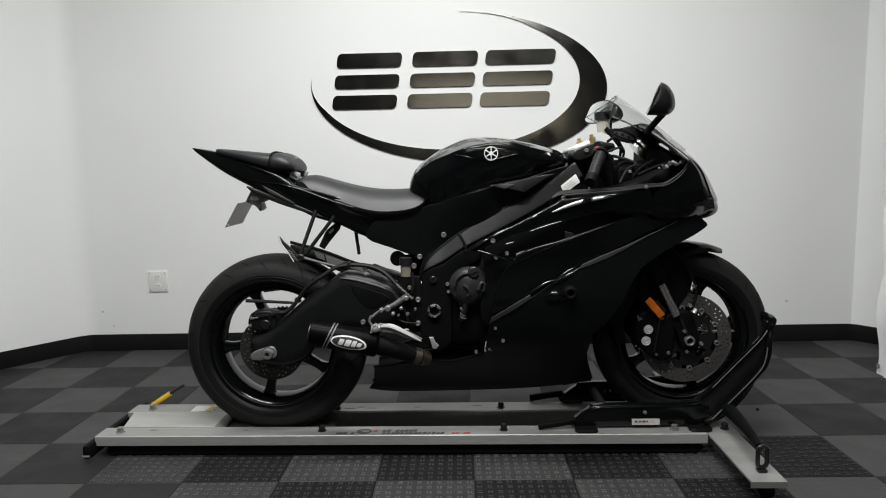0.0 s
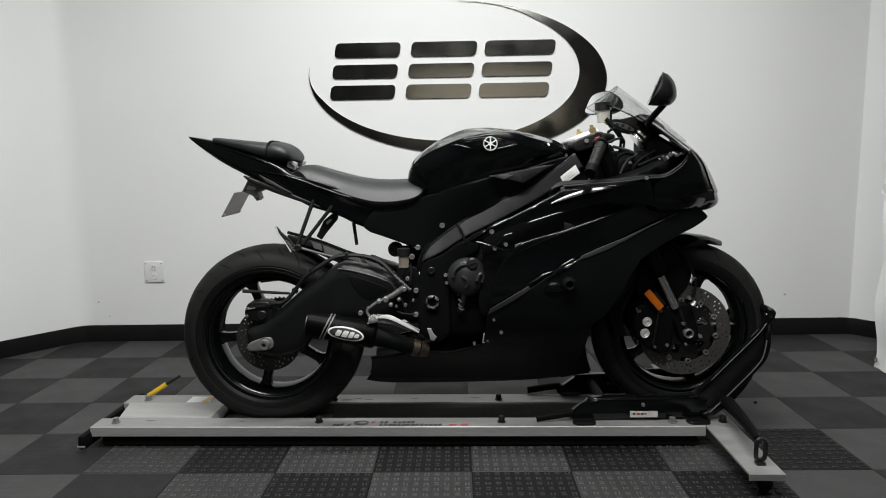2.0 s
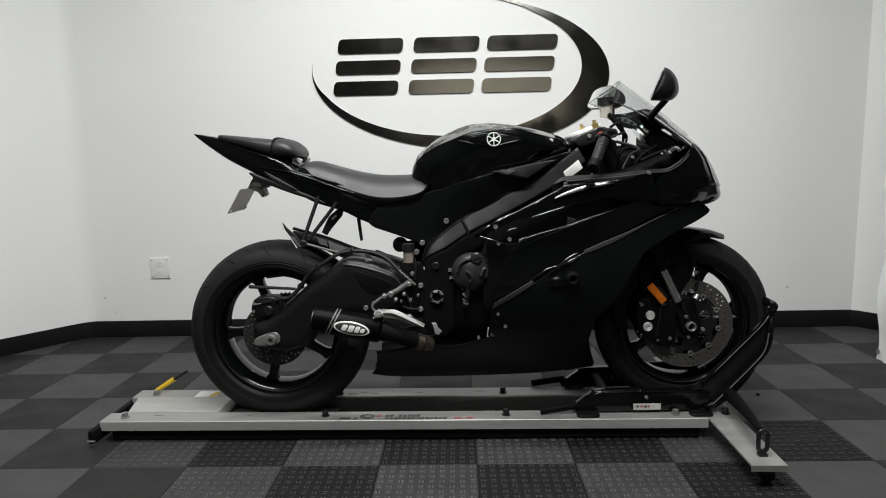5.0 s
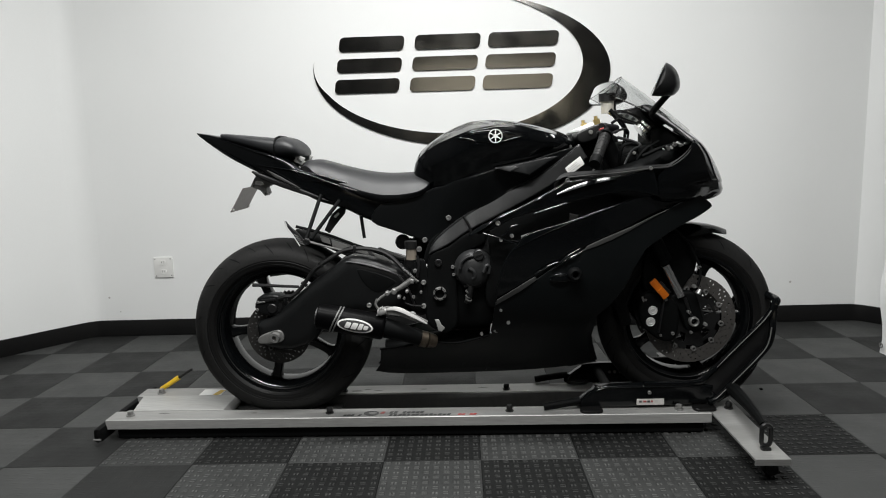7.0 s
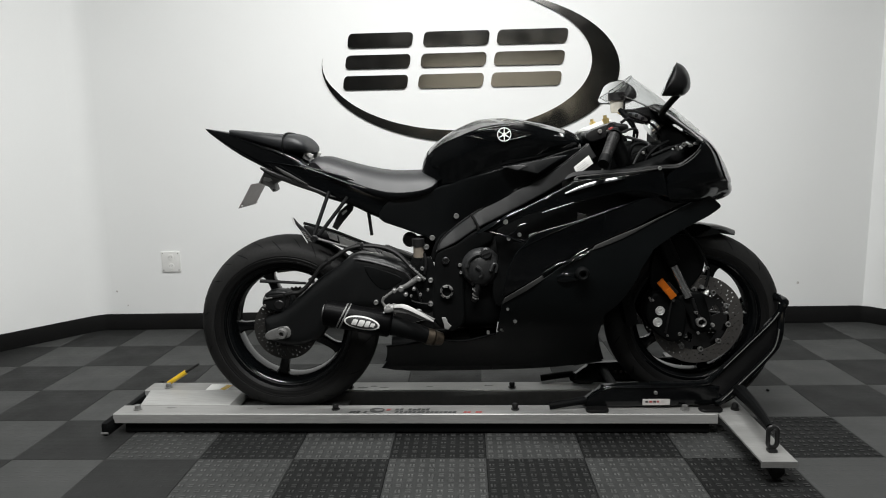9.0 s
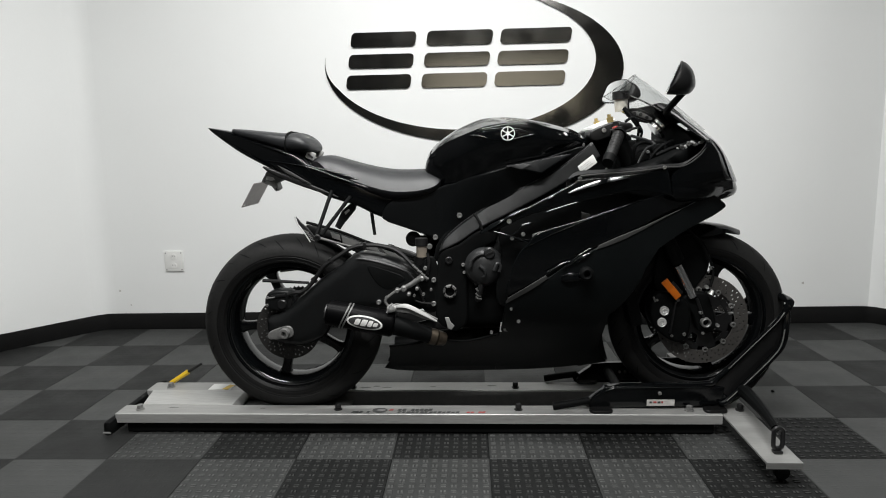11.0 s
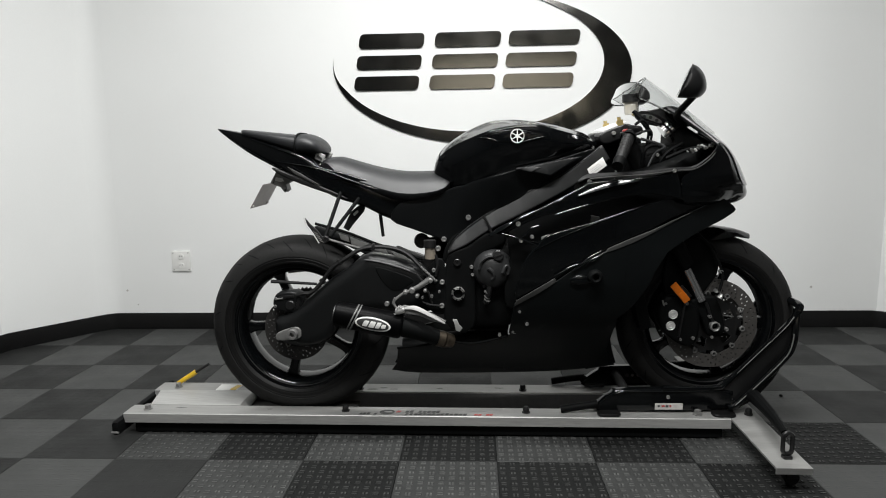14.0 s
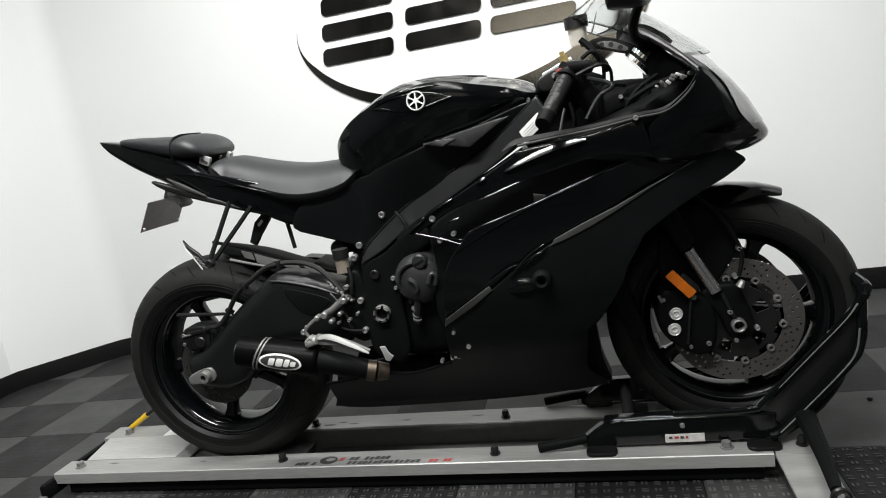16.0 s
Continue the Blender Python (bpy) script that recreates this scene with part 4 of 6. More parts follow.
def tail_w(x, z):
    return float(np.interp(x, [-0.944, -0.888, -0.815, -0.722, -0.666, -0.59, -0.516, -0.43, -0.3], [0.004, 0.036, 0.062, 0.086, 0.098, 0.106, 0.11, 0.115, 0.12])) + 0.003


# highlight lines of the tail, shaped as added lips that catch the lamps
for pts, width, tilt in ((((-0.849, 1.022), (-0.78, 0.996), (-0.709, 0.971), (-0.645, 0.950)), 0.004, 31), (((-0.935, 1.034), (-0.878, 0.998), (-0.793, 0.952), (-0.727, 0.918)), 0.004, 20), (((-0.72, 0.931), (-0.633, 0.917), (-0.565, 0.902), (-0.47, 0.867), (-0.381, 0.837), (-0.294, 0.812)), 0.004, 31)):
    ledge("tail_seam", pts, lambda x, z: tail_w(x, z) + (0.008 if x > -0.5 else 0.0), width, tail, tilt, spread=8)
def seat_ring(x, low, edge, top, half):
    """A seat section: a crown falling to a crisp lower edge, then a skirt that tucks in."""
    fall, skirt = top - edge, edge - low
    crown = spline([(0.0, top), (0.35, top - 0.04 * fall), (0.62, top - 0.22 * fall), (0.84, top - 0.55 * fall), (1.0, edge)], 3)
    flank = spline([(1.0, edge), (0.985, edge - 0.25 * skirt), (0.93, edge - 0.6 * skirt), (0.80, low)], 3)
    pts = crown + flank[1:]
    return [(x, -w * half, z) for w, z in pts] + [(x, w * half, z) for w, z in pts[:0:-1]]


bm = bmesh.new()
skin(bm, [seat_ring(*row) for row in spline([(-0.582, 0.902, 0.912, 0.918, 0.045), (-0.572, 0.892, 0.920, 0.934, 0.075), (-0.550, 0.880, 0.922, 0.942, 0.092), (-0.520, 0.870, 0.896, 0.943, 0.102), (-0.497, 0.862, 0.885, 0.938, 0.108), (-0.42, 0.834, 0.857, 0.915, 0.122), (-0.363, 0.812, 0.838, 0.901, 0.134), (-0.306, 0.798, 0.825, 0.892, 0.142), (-0.248, 0.798, 0.823, 0.890, 0.143), (-0.196, 0.808, 0.829, 0.891, 0.143), (-0.165, 0.818, 0.839, 0.888, 0.139), (-0.148, 0.832, 0.852, 0.880, 0.126), (-0.138, 0.848, 0.862, 0.868, 0.095)], 4)])
part("rider_seat", bm, VINYL, bike, "grained black vinyl rider seat with a crisp lower edge", angle=30)
part("seat_base", body([(-0.57, 0.902, 0.915, 0.05), (-0.436, 0.855, 0.875, 0.108), (-0.36, 0.827, 0.85, 0.124), (-0.27, 0.806, 0.83, 0.131), (-0.20, 0.812, 0.833, 0.117), (-0.14, 0.838, 0.856, 0.06)], e=3.5), PLASTIC, bike)
part("pillion_seat", body([(-0.858, 1.030, 1.038, 0.02), (-0.835, 1.014, 1.038, 0.055), (-0.743, 0.985, 1.028, 0.088), (-0.690, 0.968, 1.022, 0.100), (-0.650, 0.955, 1.019, 0.104)], e=3.2), VINYL, bike, "black vinyl pillion seat")
part("pillion_pad", body([(-0.662, 0.966, 1.006, 0.080), (-0.655, 0.952, 1.018, 0.103), (-0.636, 0.950, 1.022, 0.110), (-0.610, 0.951, 1.016, 0.112), (-0.588, 0.951, 1.002, 0.106), (-0.574, 0.953, 0.985, 0.088), (-0.566, 0.958, 0.972, 0.05)], e=2.7), VINYL, bike, "raised black pillion pad")
part("pad_seam", tube([(-0.655, -0.100, 0.958), (-0.653, -0.104, 0.985), (-0.651, -0.092, 1.010), (-0.650, -0.05, 1.022), (-0.650, 0.05, 1.022)], 0.0035, 8), DEEP, bike)
part("seat_bracket", block(-0.578, -0.070, 0.944, 0.032, 0.012, 0.026, 0.004, (0, 25, 0)), BLOCK, bike)
part("seat_bracket", block(-0.575, 0.04, 0.948, 0.025, 0.02, 0.028, 0.004, (0, 30, 0)), BLOCK, bike)

part("seat_latch", block(-0.578, -0.077, 0.943, 0.020, 0.004, 0.007, 0.002, (0, 40, 0)), INK, bike, "dark latch")

# number plate holder
hold = part("plate_holder", panel([(-0.738, 0.903), (-0.738, 0.903), (-0.700, 0.886), (-0.670, 0.871), (-0.670, 0.871), (-0.712, 0.853), (-0.706, 0.832), (-0.716, 0.824), (-0.730, 0.842), (-0.764, 0.857), (-0.764, 0.857), (-0.748, 0.884)], 0.03, 0.05, 0.003, 0.002, smooth=1), DULL, bike, "grey metal plate bracket")
part("bracket_slot", panel([(-0.744, 0.877), (-0.722, 0.873), (-0.716, 0.864), (-0.728, 0.860), (-0.748, 0.865)], 0.0315, 0.002, 0.002, 0.001, smooth=1), WHITE, hold, "pale slot")
for x, z in ((-0.737, 0.893), (-0.752, 0.860), (-0.690, 0.870), (-0.713, 0.833)):
    part("bracket_hole", puck(x, -0.0305, -0.0318, z, 0.0035, 0.0005, 10), INK, hold)
plate = bmesh.new()
skin(plate, [[(-0.770 + t, y, 0.855), (-0.818 + t, y, 0.775)] for t in (0.0,) for y in (-0.09, 0.09)], closed=False)
thicken(plate, 0.0015)
pl = part("number_plate", plate, GREYPL, bike, "blank grey number plate")
for y in (-0.08, 0.08):
    part("plate_screw", puck(-0.812, y - 0.004, y + 0.004, 0.783, 0.004, 0.001, 8), METAL, pl)

# exhaust hanger struts and small hooks under the tail
for p0, p1 in (((-0.502, -0.125, 0.828), (-0.540, -0.22, 0.688)), ((-0.442, -0.125, 0.808), (-0.522, -0.22, 0.695))):
    part("hanger_strut", tube([p0, p1], 0.0062, 8, 1), DEEP, bike)
hp = part("hanger_plate", panel([(-0.599, 0.755), (-0.586, 0.738), (-0.563, 0.717), (-0.546, 0.694), (-0.540, 0.681), (-0.556, 0.676), (-0.575, 0.708), (-0.593, 0.733)], 0.224, 0.006, 0.003, 0.002, smooth=1), SATIN, bike, "black hanger plate with bright edges")
part("plate_edge", tube([(-0.601, -0.228, 0.757), (-0.593, -0.228, 0.733), (-0.575, -0.228, 0.707), (-0.556, -0.228, 0.675)], (0.0022, 0.0018), 8), METAL, hp, "thin bright edge")
for k in range(4):
    part("plate_rib", block(-0.567 + 0.006 * k, -0.2285, 0.709 - 0.009 * k, 0.018, 0.003, 0.0028, 0.001, (0, 28, 0)), DULL, hp)
bolt(-0.536, 0.224, 0.687, 0.011, bike, SATIN)
part("hook", panel([(-0.513, 0.702), (-0.486, 0.756), (-0.458, 0.778), (-0.435, 0.778), (-0.441, 0.757), (-0.478, 0.715), (-0.496, 0.691)], 0.05, 0.012, 0.003, 0.002, smooth=1), PLASTIC, bike)
part("hook_slot", panel([(-0.478, 0.750), (-0.462, 0.762), (-0.458, 0.756), (-0.474, 0.742)], 0.0508, 0.002, 0.001, 0.0005, smooth=1), WHITE, bike, "pale slot")
part("hook", tube([(-0.384, -0.06, 0.76), (-0.380, -0.06, 0.72), (-0.375, -0.06, 0.673)], (0.0062, 0.0055), 8), PLASTIC, bike)

# fuel tank
TANK_X = [-0.199, -0.190, -0.166, -0.12, -0.072, -0.018, 0.02, 0.077, 0.134, 0.191, 0.266, 0.304, 0.333, 0.350]
TANK_TOP = [0.893, 0.935, 0.968, 1.003, 1.030, 1.051, 1.057, 1.058, 1.051, 1.040, 1.021, 1.008, 0.988, 0.972]
TANK_CREASE = [0.889, 0.918, 0.948, 0.978, 0.998, 1.018, 1.027, 1.034, 1.033, 1.018, 0.998, 0.982, 0.974, 0.968]
TANK_LOW = [0.872, 0.860, 0.848, 0.838, 0.838, 0.850, 0.862, 0.878, 0.892, 0.905, 0.922, 0.935, 0.950, 0.960]
TANK_HALF = [0.050, 0.085, 0.115, 0.152, 0.178, 0.196, 0.203, 0.208, 0.206, 0.199, 0.175, 0.148, 0.105, 0.045]


def tank_ring(x, top, crease, low, half):
    """Half a cross-section of the tank, from the crown over the crease down to the skirt."""
    ring = []
    for k in range(9):
        w = half * (k / 8) ** 0.85
        ring.append((x, w, crease + (top - crease) * (1 - (k / 8) ** (1.7 * 0.85))))
    for k in range(1, 10):
        s = k / 9
        ring.append((x, half * (1 + 0.035 * math.sin(math.pi * min(1.0, s * 1.6)) - 0.20 * s ** 3), crease + (low - crease) * s))
    return ring


rings = []
for row in spline(list(zip(TANK_X, TANK_TOP, TANK_CREASE, TANK_LOW, TANK_HALF)), 4):
    half = tank_ring(*row)
    rings.append([(x, -w, z) for x, w, z in half] + [(x, w, z) for x, w, z in half[:0:-1]])
bm = bmesh.new()
skin(bm, rings)
tank = part("fuel_tank", bm, GLOSS, bike, "gloss black fuel tank with a creased shoulder", angle=24)


def on_tank(x, z):
    top, crease, low, half = (float(np.interp(x, TANK_X, v)) for v in (TANK_TOP, TANK_CREASE, TANK_LOW, TANK_HALF))
    if z > crease:
        return half * max(0.0, 1 - (z - crease) / max(1e-4, top - crease)) ** (1 / 1.7)
    s = min(1.0, (crease - z) / (crease - low))
    return half * (1 + 0.035 * math.sin(math.pi * min(1.0, s * 1.6)) - 0.20 * s ** 3) + 0.001


part("tank_inset", panel([(-0.050, 0.997), (-0.050, 0.997), (-0.004, 1.011), (0.048, 1.016), (0.100, 1.012), (0.152, 0.997), (0.152, 0.997), (0.100, 0.984), (0.040, 0.980), (-0.010, 0.987)], lambda x, z: on_tank(x, z) + 0.0015, 0.004, 0.004, 0.003, cut=0.025), GLOSS, tank)
# bright lines round the inset come from added lips tilted towards the lamps
for pts, width in ((((-0.030, 1.009), (0.014, 1.018), (0.065, 1.026), (0.126, 1.026)), 0.0055), (((-0.042, 1.000), (-0.004, 1.011), (0.048, 1.016), (0.100, 1.012), (0.135, 1.001)), 0.0045), (((-0.051, 0.997), (-0.021, 0.994), (0.005, 0.988)), 0.004), (((0.057, 0.979), (0.091, 0.983), (0.126, 0.991), (0.152, 0.997)), 0.004)):
    ledge("inset_edge", pts, lambda x, z: on_tank(x, z) + 0.002, width, tank, 28, spread=10)
em = bmesh.new()
lathe([(0.0188, -0.0018), (0.0193, -0.003), (0.0214, -0.003), (0.022, -0.0018), (0.022, 0.003), (0.0188, 0.003)], 0, 0, 0, 36, em, True)
ob = part("tank_emblem", em, METAL, tank, "round silver emblem ring")
ob.matrix_local = pose(0.069, -on_tank(0.069, 1.0) - 0.0035, 1.0, -6, 0, 0)
em = bmesh.new()
lathe([(0.0001, -0.003), (0.0055, -0.003), (0.0065, -0.0018), (0.0065, 0.002)], 0, 0, 0, 24, em)
for k in range(6):
    a = radians(90 + 60 * k)
    block(0.012 * math.cos(a), -0.0012, 0.012 * math.sin(a), 0.015, 0.003, 0.0032, 0.0005, (0, -math.degrees(a), 0), em)
ob = part("tank_emblem", em, METAL, tank, "plain silver emblem centre")
ob.matrix_local = pose(0.069, -on_tank(0.069, 1.0) - 0.0035, 1.0, -6, 0, 0)
part("fuel_cap", tube([(0.16, 0, 1.034), (0.162, 0, 1.046)], 0.045, 28, 1), SATIN, tank)
for x, z in ((0.300, 0.972), (0.312, 0.962)):
    bolt(x, 0.138, z, 0.005, tank, DULL)

# mid covers and frame
def cover_w(x, z):
    over = z - float(np.interp(x, [-0.15, -0.08, 0.068, 0.242, 0.31], [0.64, 0.714, 0.80, 0.904, 0.952]))
    return float(np.interp(x, [-0.34, -0.17, -0.083, 0.07, 0.2, 0.35], [0.118, 0.122, 0.136, 0.156, 0.160, 0.165])) + min(0.042, 0.4 * max(0.0, over)) * min(1.0, max(0.0, (x + 0.14) / 0.14))


part("side_cover", panel([(-0.125, 0.842), (-0.095, 0.848), (-0.055, 0.865), (0.070, 0.898), (0.193, 0.926), (0.298, 0.955), (0.315, 0.946), (0.210, 0.865), (0.069, 0.787), (-0.039, 0.732), (-0.133, 0.654), (-0.171, 0.668), (-0.262, 0.701), (-0.340, 0.735), (-0.310, 0.790), (-0.241, 0.805), (-0.167, 0.827)], cover_w, 0.01, 0.006, 0.005, cut=0.03), COVER, bike, "satin black side cover")
twin(bpy.data.objects["side_cover"])
wd = part("air_scoop_wedge", panel([(0.063, 0.901), (0.063, 0.901), (0.145, 0.916), (0.224, 0.930), (0.271, 0.934), (0.271, 0.934), (0.173, 0.876), (0.173, 0.876)], lambda x, z: 0.196 + 0.25 * max(0, 0.93 - z) - 0.10 * max(0, x - 0.15), 0.008, 0.005, 0.004), COVER, bike, "satin grey-black wedge panel")
twin(wd)
# light on the wedge's tip, painted as a paler patch
part("wedge_facet", panel([(0.066, 0.9005), (0.066, 0.9005), (0.098, 0.907), (0.142, 0.905), (0.142, 0.905), (0.112, 0.888), (0.112, 0.888)], lambda x, z: 0.1985 + 0.28 * max(0, 0.93 - z), 0.003, 0.003, 0.002, smooth=1), FRAME, wd, "paler patch painting the light on the wedge's tip")
def spar_line(x):
    return float(np.interp(x, [-0.151, -0.086, -0.022, 0.095, 0.240, 0.357], [0.627, 0.659, 0.701, 0.760, 0.840, 0.924]))


SPAR_TOP = [(-0.143, 0.654), (-0.122, 0.681), (-0.047, 0.739), (0.069, 0.806), (0.213, 0.878), (0.325, 0.960)]
fr = part("frame_beam", panel([(-0.152, 0.628), (-0.152, 0.628), (-0.143, 0.654), (-0.122, 0.681), (-0.047, 0.739), (0.069, 0.806), (0.213, 0.878), (0.334, 0.968), (0.334, 0.968), (0.357, 0.926), (0.357, 0.926), (0.240, 0.840), (0.095, 0.760), (-0.022, 0.701), (-0.086, 0.659)], lambda x, z: w_frame(x, z) + 0.004 - float(np.interp(x, [-0.1, 0.05, 0.15, 0.30], [0.50, 0.42, 0.30, 0.12])) * max(0.0, z - spar_line(x)), 0.03, 0.006, 0.004, cut=0.03), FRAME, bike, "satin black frame spar")
twin(fr)
# added lip for the highlight on the spar's top edge
ledge("spar_edge", SPAR_TOP, lambda x, z: w_frame(x, z) + 0.005 - float(np.interp(x, [-0.1, 0.05, 0.15, 0.30], [0.50, 0.42, 0.30, 0.12])) * max(0.0, z - spar_line(x)), 0.004, fr, 34, FRAME, spread=10)
# added near-black sheet that closes the see-through gap behind the spar
web = part("frame_web", panel([(-0.165, 0.59), (-0.155, 0.655), (-0.105, 0.705), (0.0, 0.765), (0.12, 0.81), (0.12, 0.72), (0.0, 0.66), (-0.07, 0.60)], 0.132, 0.02, 0.006, 0.004), DEEP, bike, "dark filler plate added behind the frame spar")
twin(web)
pv = part("pivot_plate", panel([(-0.150, 0.622), (-0.088, 0.652), (-0.028, 0.694), (0.03, 0.70), (0.03, 0.66), (-0.045, 0.62), (-0.062, 0.55), (-0.062, 0.404), (-0.085, 0.372), (-0.111, 0.363), (-0.165, 0.402), (-0.162, 0.52)], 0.168, 0.05, 0.010, 0.006), DEEP, bike, "black swingarm pivot plate")
twin(pv)
part("frame_joint", tube([(-0.038, -0.176, 0.751), (-0.022, -0.176, 0.727), (-0.012, -0.176, 0.699)], 0.0045, 8), PLASTIC, bike)
nut = part("pivot_nut", lathe([(0.0155, -0.182), (0.0165, -0.185), (0.0180, -0.182), (0.0195, -0.1815), (0.0205, -0.184), (0.0215, -0.183), (0.0220, -0.165), (0.0150, -0.165)], -0.119, 0, 0.498, 24, closed=True), DULL, bike, "grey castellated pivot nut")
for k in range(6):
    a = radians(60 * k + 12)
    part("nut_notch", block(-0.119 + 0.0195 * math.cos(a), -0.183, 0.498 + 0.0195 * math.sin(a), 0.007, 0.005, 0.006, 0.001, (0, -60 * k - 12, 0)), DEEP, nut)
part("pivot_bore", lathe([(0.0001, -0.172), (0.0150, -0.172)], -0.119, 0, 0.498, 12), DEEP, nut)
for x, w, z, r in ((-0.084, 0.142, 0.743, 0.009), (-0.165, 0.124, 0.670, 0.009), (-0.185, 0.124, 0.639, 0.009), (-0.171, 0.172, 0.536, 0.008), (-0.173, 0.172, 0.457, 0.008), (-0.357, 0.146, 0.458, 0.008), (0.295, 0.190, 0.857, 0.006), (0.535, 0.254, 0.889, 0.006), (0.100, 0.218, 0.408, 0.006), (0.075, 0.245, 0.455, 0.0045), (0.059, 0.172, 0.367, 0.005), (0.015, 0.172, 0.358, 0.005), (-0.075, 0.170, 0.585, 0.006), (-0.072, 0.170, 0.560, 0.005), (0.070, 0.190, 0.401, 0.004), (0.057, 0.190, 0.374, 0.004)):
    bolt(x, w, z, r)
bolt(-0.121, 0.17, 0.600, 0.012, bike, SATIN)
part("seat_sticker", panel([(0.287, 0.895), (0.333, 0.931), (0.347, 0.906), (0.299, 0.871)], lambda x, z: w_frame(x, z) + 0.0065, 0.002, 0.001, 0.0005, smooth=1), WHITE, bike, "small white sticker on the frame")

for u in (0.30, 0.52, 0.72):
    p = Vector((0.287, 0, 0.895)).lerp(Vector((0.299, 0, 0.871)), u)
    q = Vector((0.333, 0, 0.931)).lerp(Vector((0.347, 0, 0.906)), u)
    a, e = p.lerp(q, 0.12), p.lerp(q, 0.62 + 0.2 * u)
    part("print_line", tube([(a.x, -w_frame(a.x, 0) - 0.0068, a.z), (e.x, -w_frame(e.x, 0) - 0.0068, e.z)], 0.0009, 6, 1), GREYLABEL, bike, "faint grey print line")

# rear brake reservoir, rear set and foot peg
part("rear_reservoir", tube([(-0.210, -0.15, 0.610), (-0.210, -0.15, 0.648)], 0.0172, 16, 1), TANPL, bike, "milky brake fluid reservoir")
part("reservoir_cap", tube([(-0.210, -0.15, 0.647), (-0.210, -0.15, 0.671)], 0.0205, 16, 1), PLASTIC, bike)
boot = part("rubber_boot", lathe([(0.0001, -0.078), (0.013, -0.078), (0.016, -0.075), (0.021, -0.075), (0.025, -0.070), (0.026, -0.060), (0.022, -0.045), (0.018, -0.03)], -0.244, 0, 0.657, 28), PLASTIC, bike, "round black rubber cap")
part("cap_ring", lathe([(0.0125, -0.0785), (0.0135, -0.0795), (0.0155, -0.0785)], -0.244, 0, 0.657, 24), SATIN, boot)
part("boot_neck", tube([(-0.246, -0.055, 0.657), (-0.20, -0.055, 0.654)], 0.013, 12, 1), DEEP, bike)
part("rearset_plate", panel([(-0.20, 0.60), (-0.17, 0.61), (-0.155, 0.55), (-0.16, 0.44), (-0.20, 0.43), (-0.26, 0.50), (-0.22, 0.55)], 0.165, 0.010, 0.006, 0.004), DEEP, bike)
ms = part("rear_master_cylinder", tube([(-0.275, -0.185, 0.511), (-0.247, -0.185, 0.523), (-0.204, -0.185, 0.552)], (0.0065, 0.0100), 12, 1), DULL, bike, "grey rear master cylinder")
for x, z, r in ((-0.290, 0.506, 0.0075), (-0.268, 0.512, 0.0095), (-0.252, 0.494, 0.0065), (-0.225, 0.512, 0.006), (-0.208, 0.545, 0.0085)):
    part("linkage_joint", puck(x, -0.172, -0.198, z, r, 0.003, 14), DULL, ms)
part("pushrod", tube([(-0.275, -0.19, 0.512), (-0.300, -0.19, 0.501), (-0.325, -0.19, 0.482)], 0.0042, 8), DULL, ms)
part("clevis", tube([(-0.323, -0.19, 0.488), (-0.329, -0.19, 0.470), (-0.318, -0.19, 0.452)], 0.0048, 8), DULL, ms)
for k in range(9):
    u = k / 8
    part("spring_coil", tube([(-0.238 + 0.046 * u, -0.186 - 0.006 * (k % 2), 0.590 - 0.044 * u), (-0.234 + 0.046 * u, -0.186 - 0.006 * (k % 2), 0.586 - 0.044 * u)], 0.0042, 8, 1), DULL, ms)
for pts, r in ((((-0.235, -0.175, 0.47), (-0.21, -0.178, 0.462), (-0.175, -0.178, 0.459)), 0.003), (((-0.255, -0.16, 0.56), (-0.23, -0.17, 0.53), (-0.215, -0.175, 0.50), (-0.205, -0.175, 0.465)), 0.004), (((-0.19, -0.165, 0.625), (-0.185, -0.17, 0.59), (-0.192, -0.17, 0.555)), 0.005)):
    part("brake_pipe", tube(pts, r, 8), SATIN, ms)
for x, z, r in ((-0.197, 0.578, 0.006), (-0.222, 0.545, 0.005), (-0.205, 0.492, 0.005), (-0.235, 0.488, 0.004), (-0.18, 0.507, 0.004), (-0.29, 0.432, 0.004)):
    bolt(x, 0.186, z, r, ms, DULL)
for k in range(5):
    a = radians(20 + 36 * k)
    part("peg_knurl", tube([(-0.306 + 0.010 * math.cos(a), -0.228, 0.453 + 0.012 * math.sin(a)), (-0.306 + 0.010 * math.cos(a), -0.200, 0.453 + 0.012 * math.sin(a))], 0.0025, 6, 1), BLOCK, ms)
peg = part("foot_peg", body([(-0.320, 0.440, 0.460, 0.012), (-0.308, 0.440, 0.466, 0.013), (-0.292, 0.445, 0.464, 0.012)], n=12, e=2.5), BLOCK, bike, "bright knurled foot peg")
peg.location = (0, -0.215, 0)
# pedal in two tones: shaded body darker, lit upper band paler
ped = part("brake_pedal", panel([(-0.306, 0.458), (-0.294, 0.466), (-0.251, 0.459), (-0.202, 0.437), (-0.159, 0.413), (-0.166, 0.405), (-0.208, 0.416), (-0.245, 0.432), (-0.296, 0.439)], 0.205, 0.009, 0.003, 0.0015, smooth=1), DULL, bike, "grey cast brake pedal with its lit top painted paler")
ledge("pedal_ridge", [(-0.300, 0.454), (-0.270, 0.455), (-0.245, 0.448), (-0.205, 0.428), (-0.162, 0.405)], 0.206, 0.014, ped, 24, BLOCK)
part("peg_spring", tube([(-0.322, -0.21, 0.44), (-0.326, -0.21, 0.42), (-0.332, -0.21, 0.402)], 0.0045, 8), METAL, bike)
